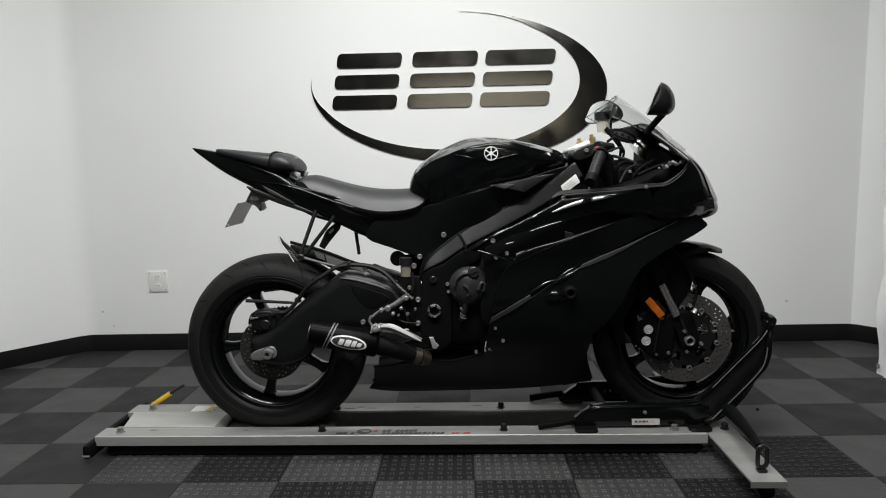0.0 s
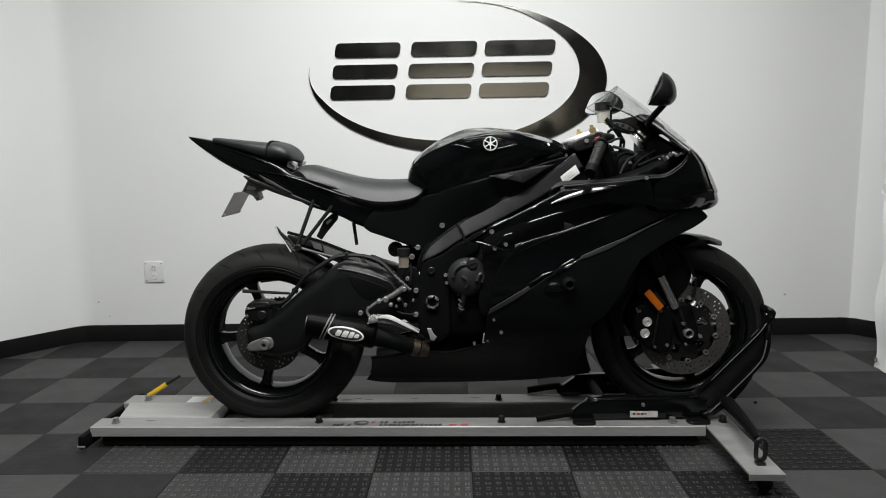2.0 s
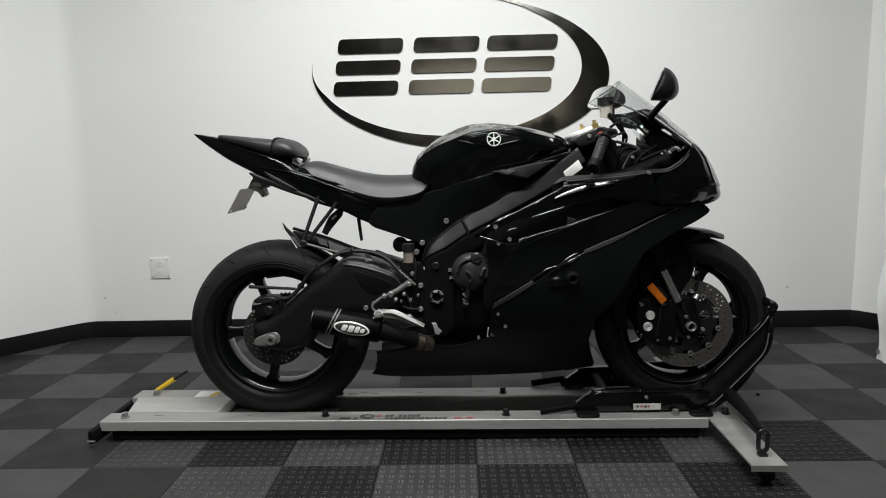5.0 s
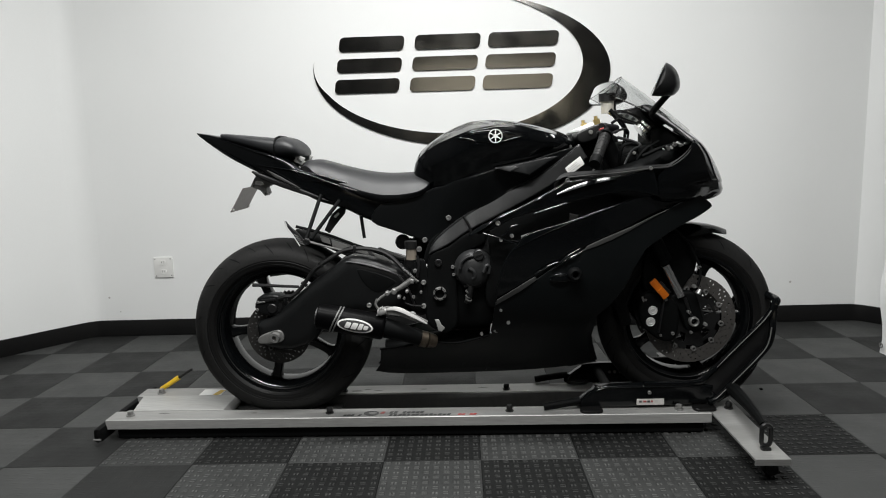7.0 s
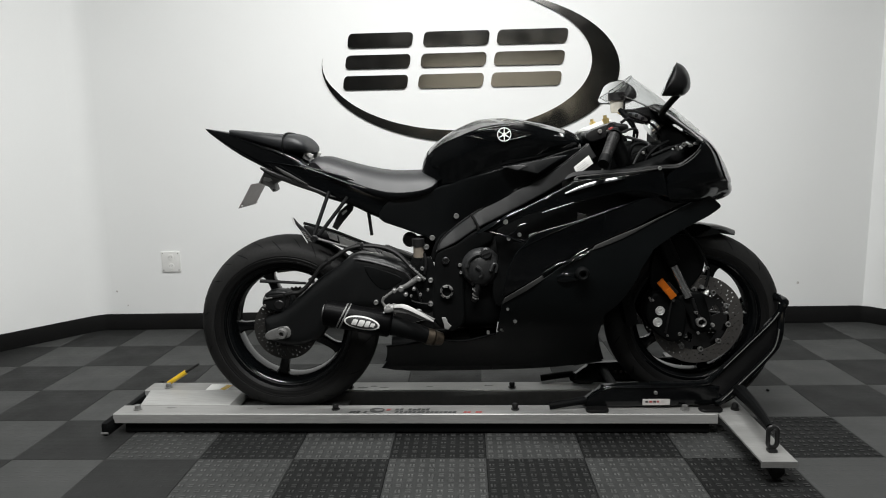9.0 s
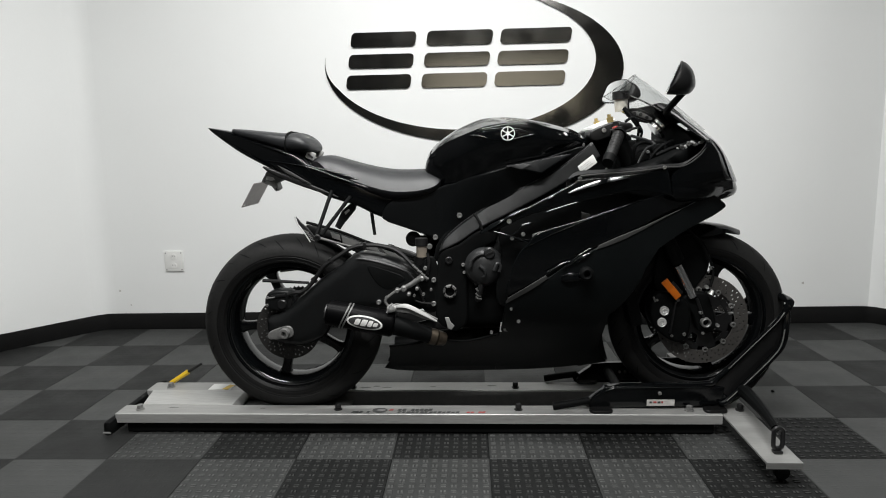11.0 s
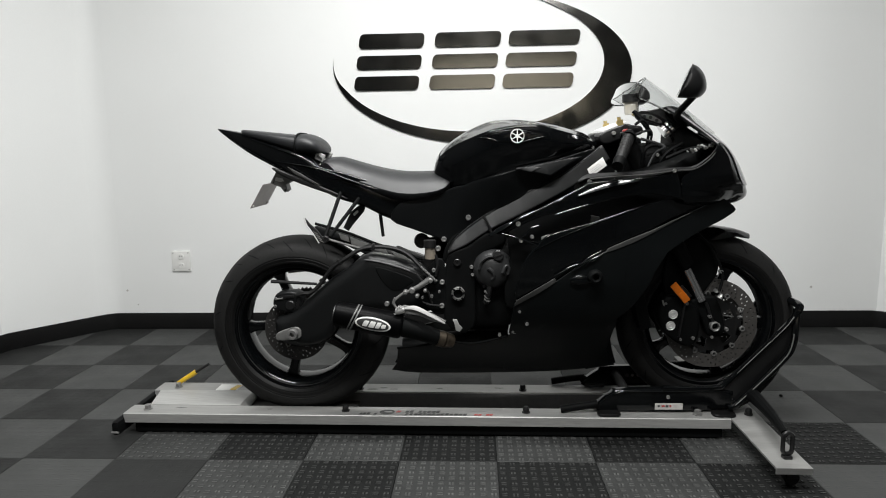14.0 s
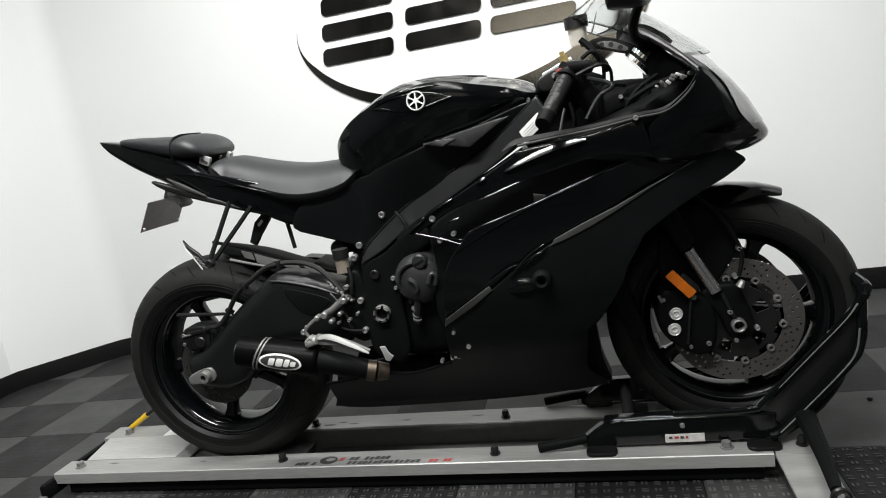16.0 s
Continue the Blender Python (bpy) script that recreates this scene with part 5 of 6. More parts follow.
part("pedal_stop", panel([(-0.137, 0.414), (-0.124, 0.414), (-0.117, 0.397), (-0.106, 0.386), (-0.116, 0.374), (-0.128, 0.378), (-0.130, 0.395)], 0.19, 0.006, 0.002, 0.001, smooth=1), BLOCK, bike, "bent grey toe bracket")

# engine
part("engine_block", body([(-0.12, 0.36, 0.56, 0.13), (-0.05, 0.35, 0.66, 0.155), (0.10, 0.35, 0.70, 0.16), (0.25, 0.35, 0.74, 0.16), (0.36, 0.36, 0.72, 0.14), (0.42, 0.40, 0.66, 0.10)], e=5), DEEP, bike, "black engine block")
clutch = part("clutch_cover", lathe([(0.0001, -0.212), (0.018, -0.211), (0.034, -0.207), (0.048, -0.199), (0.058, -0.187), (0.064, -0.172), (0.066, -0.155)], -0.006, 0, 0.577, 40), CASE, bike, "satin black clutch cover")
for pts, r in ((((-0.052, 0.585), (-0.046, 0.606), (-0.026, 0.622), (-0.008, 0.626)), 0.007), (((-0.022, 0.588), (-0.008, 0.577), (-0.004, 0.560), (-0.012, 0.552)), 0.0065), (((0.024, 0.572), (0.034, 0.594), (0.044, 0.586), (0.040, 0.566)), 0.0065)):
    part("cover_rib", tube([(x, -0.214 + 3.2 * ((x + 0.006) ** 2 + (z - 0.577) ** 2), z) for x, z in pts], (r, 0.7 * r), 8), CASE, clutch)
oil = part("oil_cap", puck(0.010, -0.190, -0.214, 0.628, 0.0185, 0.004, 22), CASE, bike)
part("cap_slot", block(0.010, -0.2145, 0.628, 0.026, 0.003, 0.006, 0.001, (0, -25, 0)), SATIN, oil)
for x, z in ((-0.05, 0.60), (-0.055, 0.56), (-0.035, 0.525), (0.045, 0.535), (0.055, 0.60)):
    bolt(x, 0.186, z, 0.005, clutch, SATIN)
part("water_hose", tube([(-0.030, -0.175, 0.468), (-0.022, -0.188, 0.495), (-0.016, -0.186, 0.525)], 0.010, 10), SATIN, bike)
for z in (0.478, 0.488, 0.504):
    part("hose_band", tube([(-0.026, -0.186, z), (-0.0245, -0.187, z + 0.003)], 0.0112, 12, 1), DULL, bike)
part("radiator", block(0.46, 0, 0.52, 0.04, 0.27, 0.32, 0.006, (0, -14, 0)), DEEP, bike, "black radiator")
part("bracket", panel([(0.045, 0.395), (0.052, 0.397), (0.055, 0.383), (0.062, 0.385), (0.064, 0.398), (0.071, 0.398), (0.066, 0.366), (0.058, 0.366), (0.056, 0.376), (0.049, 0.374), (0.048, 0.364), (0.041, 0.364)], 0.186, 0.004, 0.001, 0.0005, smooth=1), METAL, bike)

# fairings
up = part("upper_fairing", panel([(0.001, 0.703), (0.001, 0.703), (0.065, 0.744), (0.126, 0.775), (0.264, 0.845), (0.290, 0.858), (0.443, 0.871), (0.546, 0.889), (0.546, 0.889), (0.574, 0.797), (0.574, 0.797), (0.528, 0.811), (0.442, 0.820), (0.293, 0.790), (0.220, 0.774), (0.126, 0.748), (0.065, 0.720), (0.018, 0.698)], w_up, 0.005, 0.006, 0.005, cut=0.04), GLOSS, bike, "gloss black upper side fairing")
twin(up)
low = part("lower_fairing", panel([(0.700, 0.797), (0.727, 0.790), (0.744, 0.778), (0.758, 0.765), (0.754, 0.754), (0.711, 0.730), (0.660, 0.709), (0.585, 0.672), (0.510, 0.620), (0.475, 0.541), (0.427, 0.468), (0.371, 0.413), (0.356, 0.380), (0.361, 0.328), (0.380, 0.275), (0.417, 0.215), (0.417, 0.215), (0.330, 0.204), (0.229, 0.190), (0.031, 0.183), (-0.267, 0.182), (-0.360, 0.194), (-0.360, 0.194), (-0.338, 0.229), (-0.322, 0.262), (-0.328, 0.300), (-0.328, 0.300), (-0.247, 0.312), (-0.159, 0.328), (-0.065, 0.322), (0.042, 0.353), (0.042, 0.353), (0.058, 0.481), (0.058, 0.481), (0.166, 0.543), (0.287, 0.626), (0.408, 0.679), (0.612, 0.763)], w_low, 0.005, 0.002, 0.0015, cut=0.028), BELLY, bike, "satin black lower side fairing")
twin(low)
part("belly_nose", panel([(0.30, 0.43), (0.395, 0.43), (0.400, 0.37), (0.403, 0.32), (0.409, 0.273), (0.425, 0.216), (0.425, 0.216), (0.38, 0.205), (0.30, 0.21)], 0.035, 0.07, 0.008, 0.006), BELLY, bike, "black front edge of the belly pan")
# added black strip that keeps the belly's top rim from shining
EDGE_LINE = [(-0.328, 0.302), (-0.247, 0.314), (-0.159, 0.330), (-0.065, 0.324), (0.038, 0.354)]
part("edge_trim", tube([(x, -w_low(x, z) + 0.001, z) for x, z in EDGE_LINE], 0.0042, 8), DEEP, low, "black strip added to hide the edge's highlight")
# sheet closing the vent, with the recess's shade in its colour
sc = part("vent_panel", panel([(0.048, 0.704), (0.164, 0.763), (0.294, 0.803), (0.420, 0.827), (0.589, 0.815), (0.687, 0.791), (0.657, 0.739), (0.589, 0.716), (0.421, 0.658), (0.297, 0.601), (0.172, 0.513), (0.054, 0.450), (0.029, 0.508), (0.048, 0.606)], lambda x, z: w_scoop(x, z) - 0.02, 0.005, 0.008, 0.004), DEEP, bike, "near-black sheet across the shaded vent recess")
twin(sc)
blade = part("blade_panel", panel([(0.129, 0.669), (0.165, 0.701), (0.280, 0.734), (0.392, 0.770), (0.487, 0.794), (0.563, 0.806), (0.652, 0.789), (0.710, 0.791), (0.612, 0.771), (0.408, 0.685), (0.287, 0.632), (0.166, 0.549), (0.064, 0.487), (0.071, 0.562), (0.095, 0.630)], lambda x, z: w_low(x, z) - 0.006, 0.008, 0.004, 0.003, cut=0.04), GLOSS, bike, "gloss black blade panel over the vent")
twin(blade)
part("vent_lip", panel([(0.300, 0.753), (0.327, 0.746), (0.328, 0.728), (0.300, 0.725)], 0.198, 0.006, 0.003, 0.002, smooth=1), GREYSATIN, bike)
# lower edge highlights of the vent, painted as paler grey strips
st = part("edge_strip", panel([(0.059, 0.474), (0.064, 0.493), (0.123, 0.531), (0.180, 0.567), (0.187, 0.557), (0.133, 0.518)], lambda x, z: w_low(x, z) + 0.004, 0.004, 0.002, 0.001, smooth=1), GREYSATIN, low, "grey strip painted as an edge highlight")
twin(st)
st = part("edge_strip", panel([(0.332, 0.646), (0.340, 0.659), (0.395, 0.682), (0.478, 0.711), (0.548, 0.740), (0.605, 0.760), (0.548, 0.735), (0.479, 0.702), (0.421, 0.676), (0.360, 0.654)], lambda x, z: w_low(x, z) + 0.004, 0.004, 0.002, 0.001, smooth=1), GREYSATIN, low, "grey strip painted as an edge highlight")
twin(st)
for pts, width, tilt in ((((0.243, 0.599), (0.259, 0.611), (0.285, 0.632), (0.315, 0.650)), 0.005, 30), (((0.268, 0.602), (0.289, 0.623), (0.312, 0.634)), 0.005, 30), (((0.179, 0.575), (0.201, 0.586), (0.226, 0.601), (0.253, 0.611)), 0.005, 30), (((0.232, 0.586), (0.253, 0.601), (0.275, 0.617)), 0.004, 30), (((0.280, 0.614), (0.301, 0.625), (0.323, 0.644)), 0.004, 30)):
    ledge("vent_rib", pts, lambda x, z: w_low(x, z) + 0.006, width, low, tilt)
ledge("lower_lip", [(0.114, 0.651), (0.182, 0.685), (0.232, 0.707), (0.317, 0.741), (0.428, 0.777), (0.480, 0.798)], lambda x, z: w_low(x, z) - 0.004, 0.0022, blade, 20)
def up_edge(x, z):
    d = float(np.interp(x, [0.001, 0.065, 0.126, 0.264, 0.290, 0.443], [0.708, 0.744, 0.775, 0.845, 0.858, 0.871])) - z
    k = max(0.0, 1 - max(0.0, d) / 0.006)
    return w_up(x, z) - 0.005 * (1 - math.sqrt(max(0.0, 1 - k * k)))


# fairing streaks, made with added lips tilted to reflect the lamps at the camera
for pts, lift, width, tilt in ((((-0.022, 0.694), (0.004, 0.706), (0.030, 0.721), (0.052, 0.737)), 0.004, 0.015, 31), (((0.052, 0.738), (0.080, 0.753), (0.125, 0.773)), 0.004, 0.008, 32), (((-0.006, 0.710), (0.072, 0.687), (0.141, 0.660)), 0.002, 0.004, 30), (((0.078, 0.690), (0.095, 0.700), (0.108, 0.718), (0.133, 0.727)), 0.0, 0.006, 30), (((0.182, 0.760), (0.220, 0.771), (0.280, 0.790)), 0.002, 0.0045, 30)):
    ledge("fairing_lip", pts, lambda x, z: w_up(x, z) + lift, width, up, tilt, spread=4)
ledge("fairing_lip", [(0.251, 0.816), (0.293, 0.829), (0.336, 0.841), (0.389, 0.852), (0.431, 0.859)], lambda x, z: up_edge(x, z) + 0.004, 0.014, up, 27.6, spread=2.2)
ledge("fairing_lip", [(0.185, 0.798), (0.206, 0.807)], lambda x, z: up_edge(x, z) + 0.003, 0.008, up, 28.5, spread=2.5)
part("frame_slider", lathe([(0.009, -0.297), (0.014, -0.299), (0.020, -0.296), (0.022, -0.289), (0.022, -0.245), (0.009, -0.245)], 0.302, 0, 0.573, 24, closed=True), DEEP, bike, "round black frame slider")
part("vent_scoop", body([(0.227, 0.547, 0.566, 0.008), (0.251, 0.544, 0.579, 0.014), (0.281, 0.547, 0.576, 0.012), (0.300, 0.557, 0.566, 0.004)], n=14), GLOSS, low).location = (0, -0.268, 0)
part("vent_fin", panel([(0.082, 0.682), (0.194, 0.662), (0.194, 0.657), (0.126, 0.664), (0.077, 0.674)], 0.235, 0.012, 0.002, 0.001), GLOSS, bike)
part("vent_window", panel([(0.144, 0.688), (0.170, 0.697), (0.188, 0.677), (0.167, 0.667), (0.144, 0.679)], 0.224, 0.003, 0.002, 0.001, smooth=1), DULL, bike, "small grey gap plate")
bolt(0.070, 0.247, 0.733, 0.008, up)
bolt(0.079, 0.247, 0.680, 0.006, up)
bolt(0.113, 0.247, 0.692, 0.006, up)
# nose cowl, in level slices: flank, crease, and the brow between the two creases
LEVELS = spline([(0.780, 0.60, 0.215, 0.725, 0.150, 0.812), (0.790, 0.575, 0.240, 0.752, 0.135, 0.834), (0.806, 0.565, 0.252, 0.775, 0.125, 0.841), (0.828, 0.56, 0.254, 0.762, 0.165, 0.829), (0.845, 0.56, 0.255, 0.735, 0.215, 0.817), (0.868, 0.56, 0.255, 0.716, 0.238, 0.804), (0.893, 0.592, 0.253, 0.708, 0.241, 0.790), (0.93, 0.640, 0.250, 0.696, 0.242, 0.763), (0.962, 0.660, 0.245, 0.672, 0.243, 0.737), (0.985, 0.640, 0.215, 0.652, 0.212, 0.722), (1.005, 0.622, 0.185, 0.634, 0.180, 0.706)], 4)


def nose_half(xb, wb, xc, wc, xt, grow=0.0):
    """Half a level slice of the nose: its flank in 10 steps, then its raked front in 7."""
    out = []
    for k in range(11):
        u = k / 10
        out.append((xb + (xc - xb) * u, wc + (wb - wc) * (1 - u ** 1.8)))
    for k in range(1, 8):
        u = k / 7
        out.append((xc + (xt - xc) * math.sin(u * math.pi / 2) ** 0.85 + grow, wc * (1 - u ** 1.25) + 0.4 * grow))
    return out


nose = bmesh.new()
rings = []
for z, *row in LEVELS:
    half = nose_half(*row)
    rings.append([(x, -w, z) for x, w in half] + [(x, w, z) for x, w in half[::-1][1:]])
skin(nose, rings, closed=False)
thicken(nose, 0.004)
cowl = part("nose_cowl", nose, GLOSS, bike, "gloss black nose cowl with dark headlight lens", angle=24)
for s in (1, -1):
    lens = bmesh.new()
    rings = []
    for z, *row in LEVELS:
        if 0.836 < z < 1.0:
            half = nose_half(*row, 0.0025)[11:16]
            rings.append([(x, -s * (w + 0.001), z) for x, w in half])
    skin(lens, rings, closed=False)
    thicken(lens, 0.0015)
    part("headlight_lens", lens, LENS, cowl, "smoked grey headlight lens")
part("chin", body([(0.60, 0.745, 0.80, 0.19), (0.68, 0.757, 0.80, 0.165), (0.74, 0.770, 0.797, 0.12), (0.785, 0.780, 0.792, 0.07)], e=3), SATIN, bike)
rim_pts = [(0.285, 0.868), (0.352, 0.873), (0.452, 0.879), (0.539, 0.889), (0.594, 0.893), (0.635, 0.918), (0.658, 0.945), (0.666, 0.966)]
rim_w = [0.251, 0.253, 0.255, 0.254, 0.251, 0.249, 0.246, 0.240]
# bright line along the cowl's rim put into a paler grey
t = part("cowl_edge", tube([(x, -w, z) for (x, z), w in zip(rim_pts, rim_w)], 0.0030, 8), GREYSATIN, cowl)
twin(t)
for s in (1, -1):
    shelf = bmesh.new()
    rings = []
    for (x, z), w, k in zip([(0.252, 0.856)] + rim_pts, [0.251] + rim_w, (0.004, 0.017, 0.015, 0.011, 0.010, 0.008, 0.006, 0.004, 0.003)):
        rings.append([(x, -s * w, z + 0.003), (x - 0.3 * k, -s * (w - k), z + 0.003 + 0.55 * k)])
    rings = list(zip(*[spline([r[q] for r in rings], 3) for q in (0, 1)]))
    skin(shelf, rings, closed=False)
    thicken(shelf, 0.0015)
    part("fairing_shelf", shelf, SATIN, cowl, "satin inner lip of the fairing")
# windscreen
scr = bmesh.new()
rows = []
for v in np.linspace(0, 1, 12):
    c = Vector((0.733 - 0.231 * v - 0.012 * math.sin(math.pi * v), 0, 1.003 + 0.183 * v + 0.014 * math.sin(math.pi * v)))
    hw = 0.126 + 0.07 * v - 0.084 * v * v
    rows.append([(c.x - (0.068 - 0.01 * v) * q * q - 0.02 * v * q ** 4, q * hw, c.z - (0.010 + 0.05 * v) * q * q) for q in np.linspace(-1, 1, 17)])
skin(scr, rows, closed=False)
thicken(scr, 0.003)
ws = part("windscreen", scr, GLASS, bike, "clear acrylic windscreen")
rim_line = [rows[k][0] for k in range(12)] + [rows[11][k] for k in range(1, 17)] + [rows[k][16] for k in range(10, -1, -1)]
part("screen_edge", tube(rim_line, 0.0024, 6, 1), SMOKE, ws)
for s in (1, -1):
    part("screen_base", tube([(0.545, -0.118 * s, 1.078), (0.585, -0.135 * s, 1.055), (0.615, -0.160 * s, 1.028), (0.645, -0.197 * s, 0.996), (0.667, -0.241 * s, 0.966)], (0.011, 0.005), 10), SATIN, bike, "black screen surround")
    web = bmesh.new()
    skin(web, [[(x, -w * s, z), (x + 0.03, -(w - 0.06) * s, z - 0.010)] for x, w, z in spline([(0.545, 0.118, 1.075), (0.585, 0.135, 1.052), (0.615, 0.160, 1.025), (0.645, 0.197, 0.993), (0.667, 0.241, 0.963)], 3)], closed=False)
    thicken(web, 0.004)
    part("screen_web", web, DEEP, bike, "black panel under the screen")

# cockpit
part("inner_cowl", body([(0.30, 0.80, 0.845, 0.15), (0.36, 0.81, 0.862, 0.19), (0.42, 0.82, 0.880, 0.195), (0.50, 0.83, 0.905, 0.195), (0.56, 0.845, 0.925, 0.185), (0.60, 0.86, 0.945, 0.165), (0.64, 0.87, 0.958, 0.15), (0.69, 0.89, 0.955, 0.10)], e=4), DEEP, bike, "matte black inner cowl")
part("headstock_cover", body([(0.405, 0.80, 0.945, 0.07), (0.44, 0.80, 0.966, 0.10), (0.50, 0.80, 0.974, 0.115), (0.545, 0.80, 0.972, 0.12), (0.60, 0.84, 0.966, 0.13), (0.645, 0.86, 0.970, 0.12)], e=3.4), DEEP, bike, "matte black cover round the steering head")
for pts, r in ((((0.47, -0.13, 0.90), (0.475, -0.14, 0.95), (0.50, -0.135, 0.965), (0.53, -0.13, 0.96)), 0.006), (((0.40, -0.15, 0.865), (0.41, -0.15, 0.90), (0.405, -0.14, 0.94)), 0.005), (((0.52, -0.125, 0.885), (0.53, -0.13, 0.92), (0.56, -0.125, 0.95), (0.60, -0.115, 0.97)), 0.005), (((0.56, -0.12, 0.90), (0.575, -0.122, 0.93), (0.57, -0.12, 0.955)), 0.008)):
    part("wire_loom", tube(pts, r, 8), DEEP, bike, "black wiring loom")
part("fuse_box", block(0.50, -0.122, 0.920, 0.05, 0.02, 0.028, 0.004, (0, -20, 0)), DEEP, bike)
part("fuse_box", block(0.545, -0.118, 0.945, 0.03, 0.02, 0.02, 0.004, (0, -20, 0)), DEEP, bike)
bolt(0.516, 0.135, 0.935, 0.005)
rng = random.Random(4)
part("wire_loom", tube([(0.53, -0.185, 0.925), (0.58, -0.200, 0.948), (0.62, -0.202, 0.957), (0.665, -0.196, 0.968)], 0.006, 8), DEEP, bike, "black wiring loom")
for k in range(12):
    u = (k + 0.6 * rng.random()) / 12
    part("wire_clip", block(0.586 + 0.084 * u, -0.204 - 0.006 * rng.random(), 0.946 + 0.020 * u + 0.012 * (rng.random() - 0.5), 0.006 + 0.009 * rng.random(), 0.010, 0.004 + 0.004 * rng.random(), 0.0015, (0, 20 + 30 * rng.random(), 0)), METAL if k % 3 == 0 else DULL, bike)
part("instrument_housing", body([(0.585, 0.93, 1.030, 0.085), (0.615, 0.93, 1.028, 0.115), (0.655, 0.92, 1.000, 0.145), (0.69, 0.92, 0.985, 0.13)], e=3.2), DEEP, bike, "matte black instrument housing")
st = part("dash_stay", panel([(0.452, 1.062), (0.475, 1.075), (0.51, 1.072), (0.565, 1.042), (0.555, 1.026), (0.50, 1.044)], 0.06, 0.006, 0.004, 0.002), PLASTIC, bike, "black dash stay with holes")
part("dash_stay_plate", panel([(0.478, 1.064), (0.51, 1.063), (0.545, 1.044), (0.54, 1.036), (0.50, 1.050)], 0.0615, 0.003, 0.002, 0.001), DULL, st)
for x, z in ((0.49, 1.058), (0.51, 1.055), (0.53, 1.045)):
    part("stay_hole", puck(x, -0.0615, -0.0625, z, 0.006, 0.0005, 12), INK, st)
part("screen_mount", panel([(0.542, 1.080), (0.566, 1.087), (0.602, 1.072), (0.640, 1.035), (0.60, 1.020), (0.554, 1.056)], 0.10, 0.2, 0.006, 0.004, smooth=2), DEEP, bike, "black screen mount")
part("gauge", tube([(0.572, -0.045, 1.002), (0.612, -0.045, 1.037)], 0.034, 20, 1), SATIN, bike)
for k in range(2):
    part("gauge_ring", tube([(0.560 + 0.013 * k, -0.050, 1.000 + 0.011 * k), (0.567 + 0.013 * k, -0.050, 1.006 + 0.011 * k)], 0.0355, 20, 1), CHROME, bike, "chrome gauge ring")
clamp = part("top_clamp", panel([(0.335, 0.985), (0.345, 1.008), (0.42, 1.034), (0.438, 1.018), (0.43, 1.0), (0.36, 0.972)], 0.13, 0.26, 0.006, 0.004), SATIN, bike, "black top fork clamp")
part("clamp_top", panel([(0.347, 1.006), (0.42, 1.033), (0.418, 1.042), (0.35, 1.016)], 0.11, 0.21, 0.003, 0.002, smooth=1), METAL, clamp, "bright machined clamp face")
bolt(0.378, 0.131, 1.005, 0.007, clamp)
for x, w, z in ((0.404, 0.104, 1.030), (0.402, -0.104, 1.026)):
    cap = part("fork_cap", tube([(x, -w, z), (x - 0.004, -w, z + 0.016)], 0.0115, 6, 1), GOLD, bike, "gold anodised fork cap")
    part("adjuster", tube([(x - 0.004, -w, z + 0.015), (x - 0.006, -w, z + 0.026)], 0.006, 10, 1), GOLD, cap)
for s in (1, -1):
    part("handlebar", tube([(0.42, -0.10 * s, 0.995), (0.40, -0.20 * s, 0.985), (0.385, -0.26 * s, 0.968)], 0.013, 10), SATIN, bike)
    g = part("handlebar_grip", tube([(0.403, -0.228 * s, 0.990), (0.382, -0.269 * s, 0.957), (0.361, -0.310 * s, 0.924)], (0.0180, 0.0160), 14), PLASTIC, bike, "black rubber grip")
    part("grip_collar", tube([(0.4045, -0.222 * s, 0.994), (0.401, -0.230 * s, 0.988)], 0.0235, 16, 1), DEEP, g)
    for q in range(7):
        u = 0.12 + 0.12 * q
        part("grip_rib", tube([(0.403 - 0.042 * u, -(0.228 + 0.082 * u) * s, 0.990 - 0.066 * u), (0.401 - 0.042 * u, -(0.232 + 0.082 * u) * s, 0.987 - 0.066 * u)], 0.0183 - 0.0018 * u, 14, 1), PLASTIC, g)
    part("bar_end", tube([(0.361, -0.310 * s, 0.924), (0.357, -0.317 * s, 0.918), (0.352, -0.327 * s, 0.910), (0.350, -0.331 * s, 0.907)], (0.0190, 0.0165), 16, 1), DEEP, g)
    part("lever", tube([(0.450, -0.19 * s, 0.985), (0.486, -0.245 * s, 0.970), (0.494, -0.288 * s, 0.958), (0.468, -0.302 * s, 0.946), (0.450, -0.318 * s, 0.925), (0.436, -0.334 * s, 0.904)], (0.0048, 0.0032), 8), FRAME, bike, "thin dark brake lever")
    part("switch_box", block(0.402, -0.215 * s, 0.995, 0.034, 0.045, 0.034, 0.006, (0, -20, 0)), PLASTIC, bike)
part("kill_switch", block(0.392, -0.225, 1.010, 0.014, 0.018, 0.008, 0.002, (0, -20, 0)), RED, bike, "red kill switch")
part("master_cylinder", tube([(0.40, -0.19, 1.015), (0.455, -0.135, 1.012)], 0.015, 12, 1), SATIN, bike)
res = part("front_reservoir", tube([(0.440, -0.091, 1.064), (0.438, -0.091, 1.104)], (0.0195, 0.0215), 20, 1), OFFWHITE, bike, "milky front brake reservoir")
part("reservoir_cap", tube([(0.438, -0.091, 1.102), (0.437, -0.091, 1.127)], 0.0265, 20, 1), PLASTIC, res, "black ribbed cap")
part("reservoir_nipple", tube([(0.443, -0.095, 1.070), (0.448, -0.108, 1.064)], 0.008, 10, 1), GOLD, res, "brass hose nipple")
part("reservoir_stem", tube([(0.443, -0.108, 1.074), (0.458, -0.112, 1.058), (0.474, -0.118, 1.036), (0.490, -0.122, 1.012), (0.494, -0.125, 0.995)], 0.0075, 10), DEEP, res, "black rubber fluid hose")
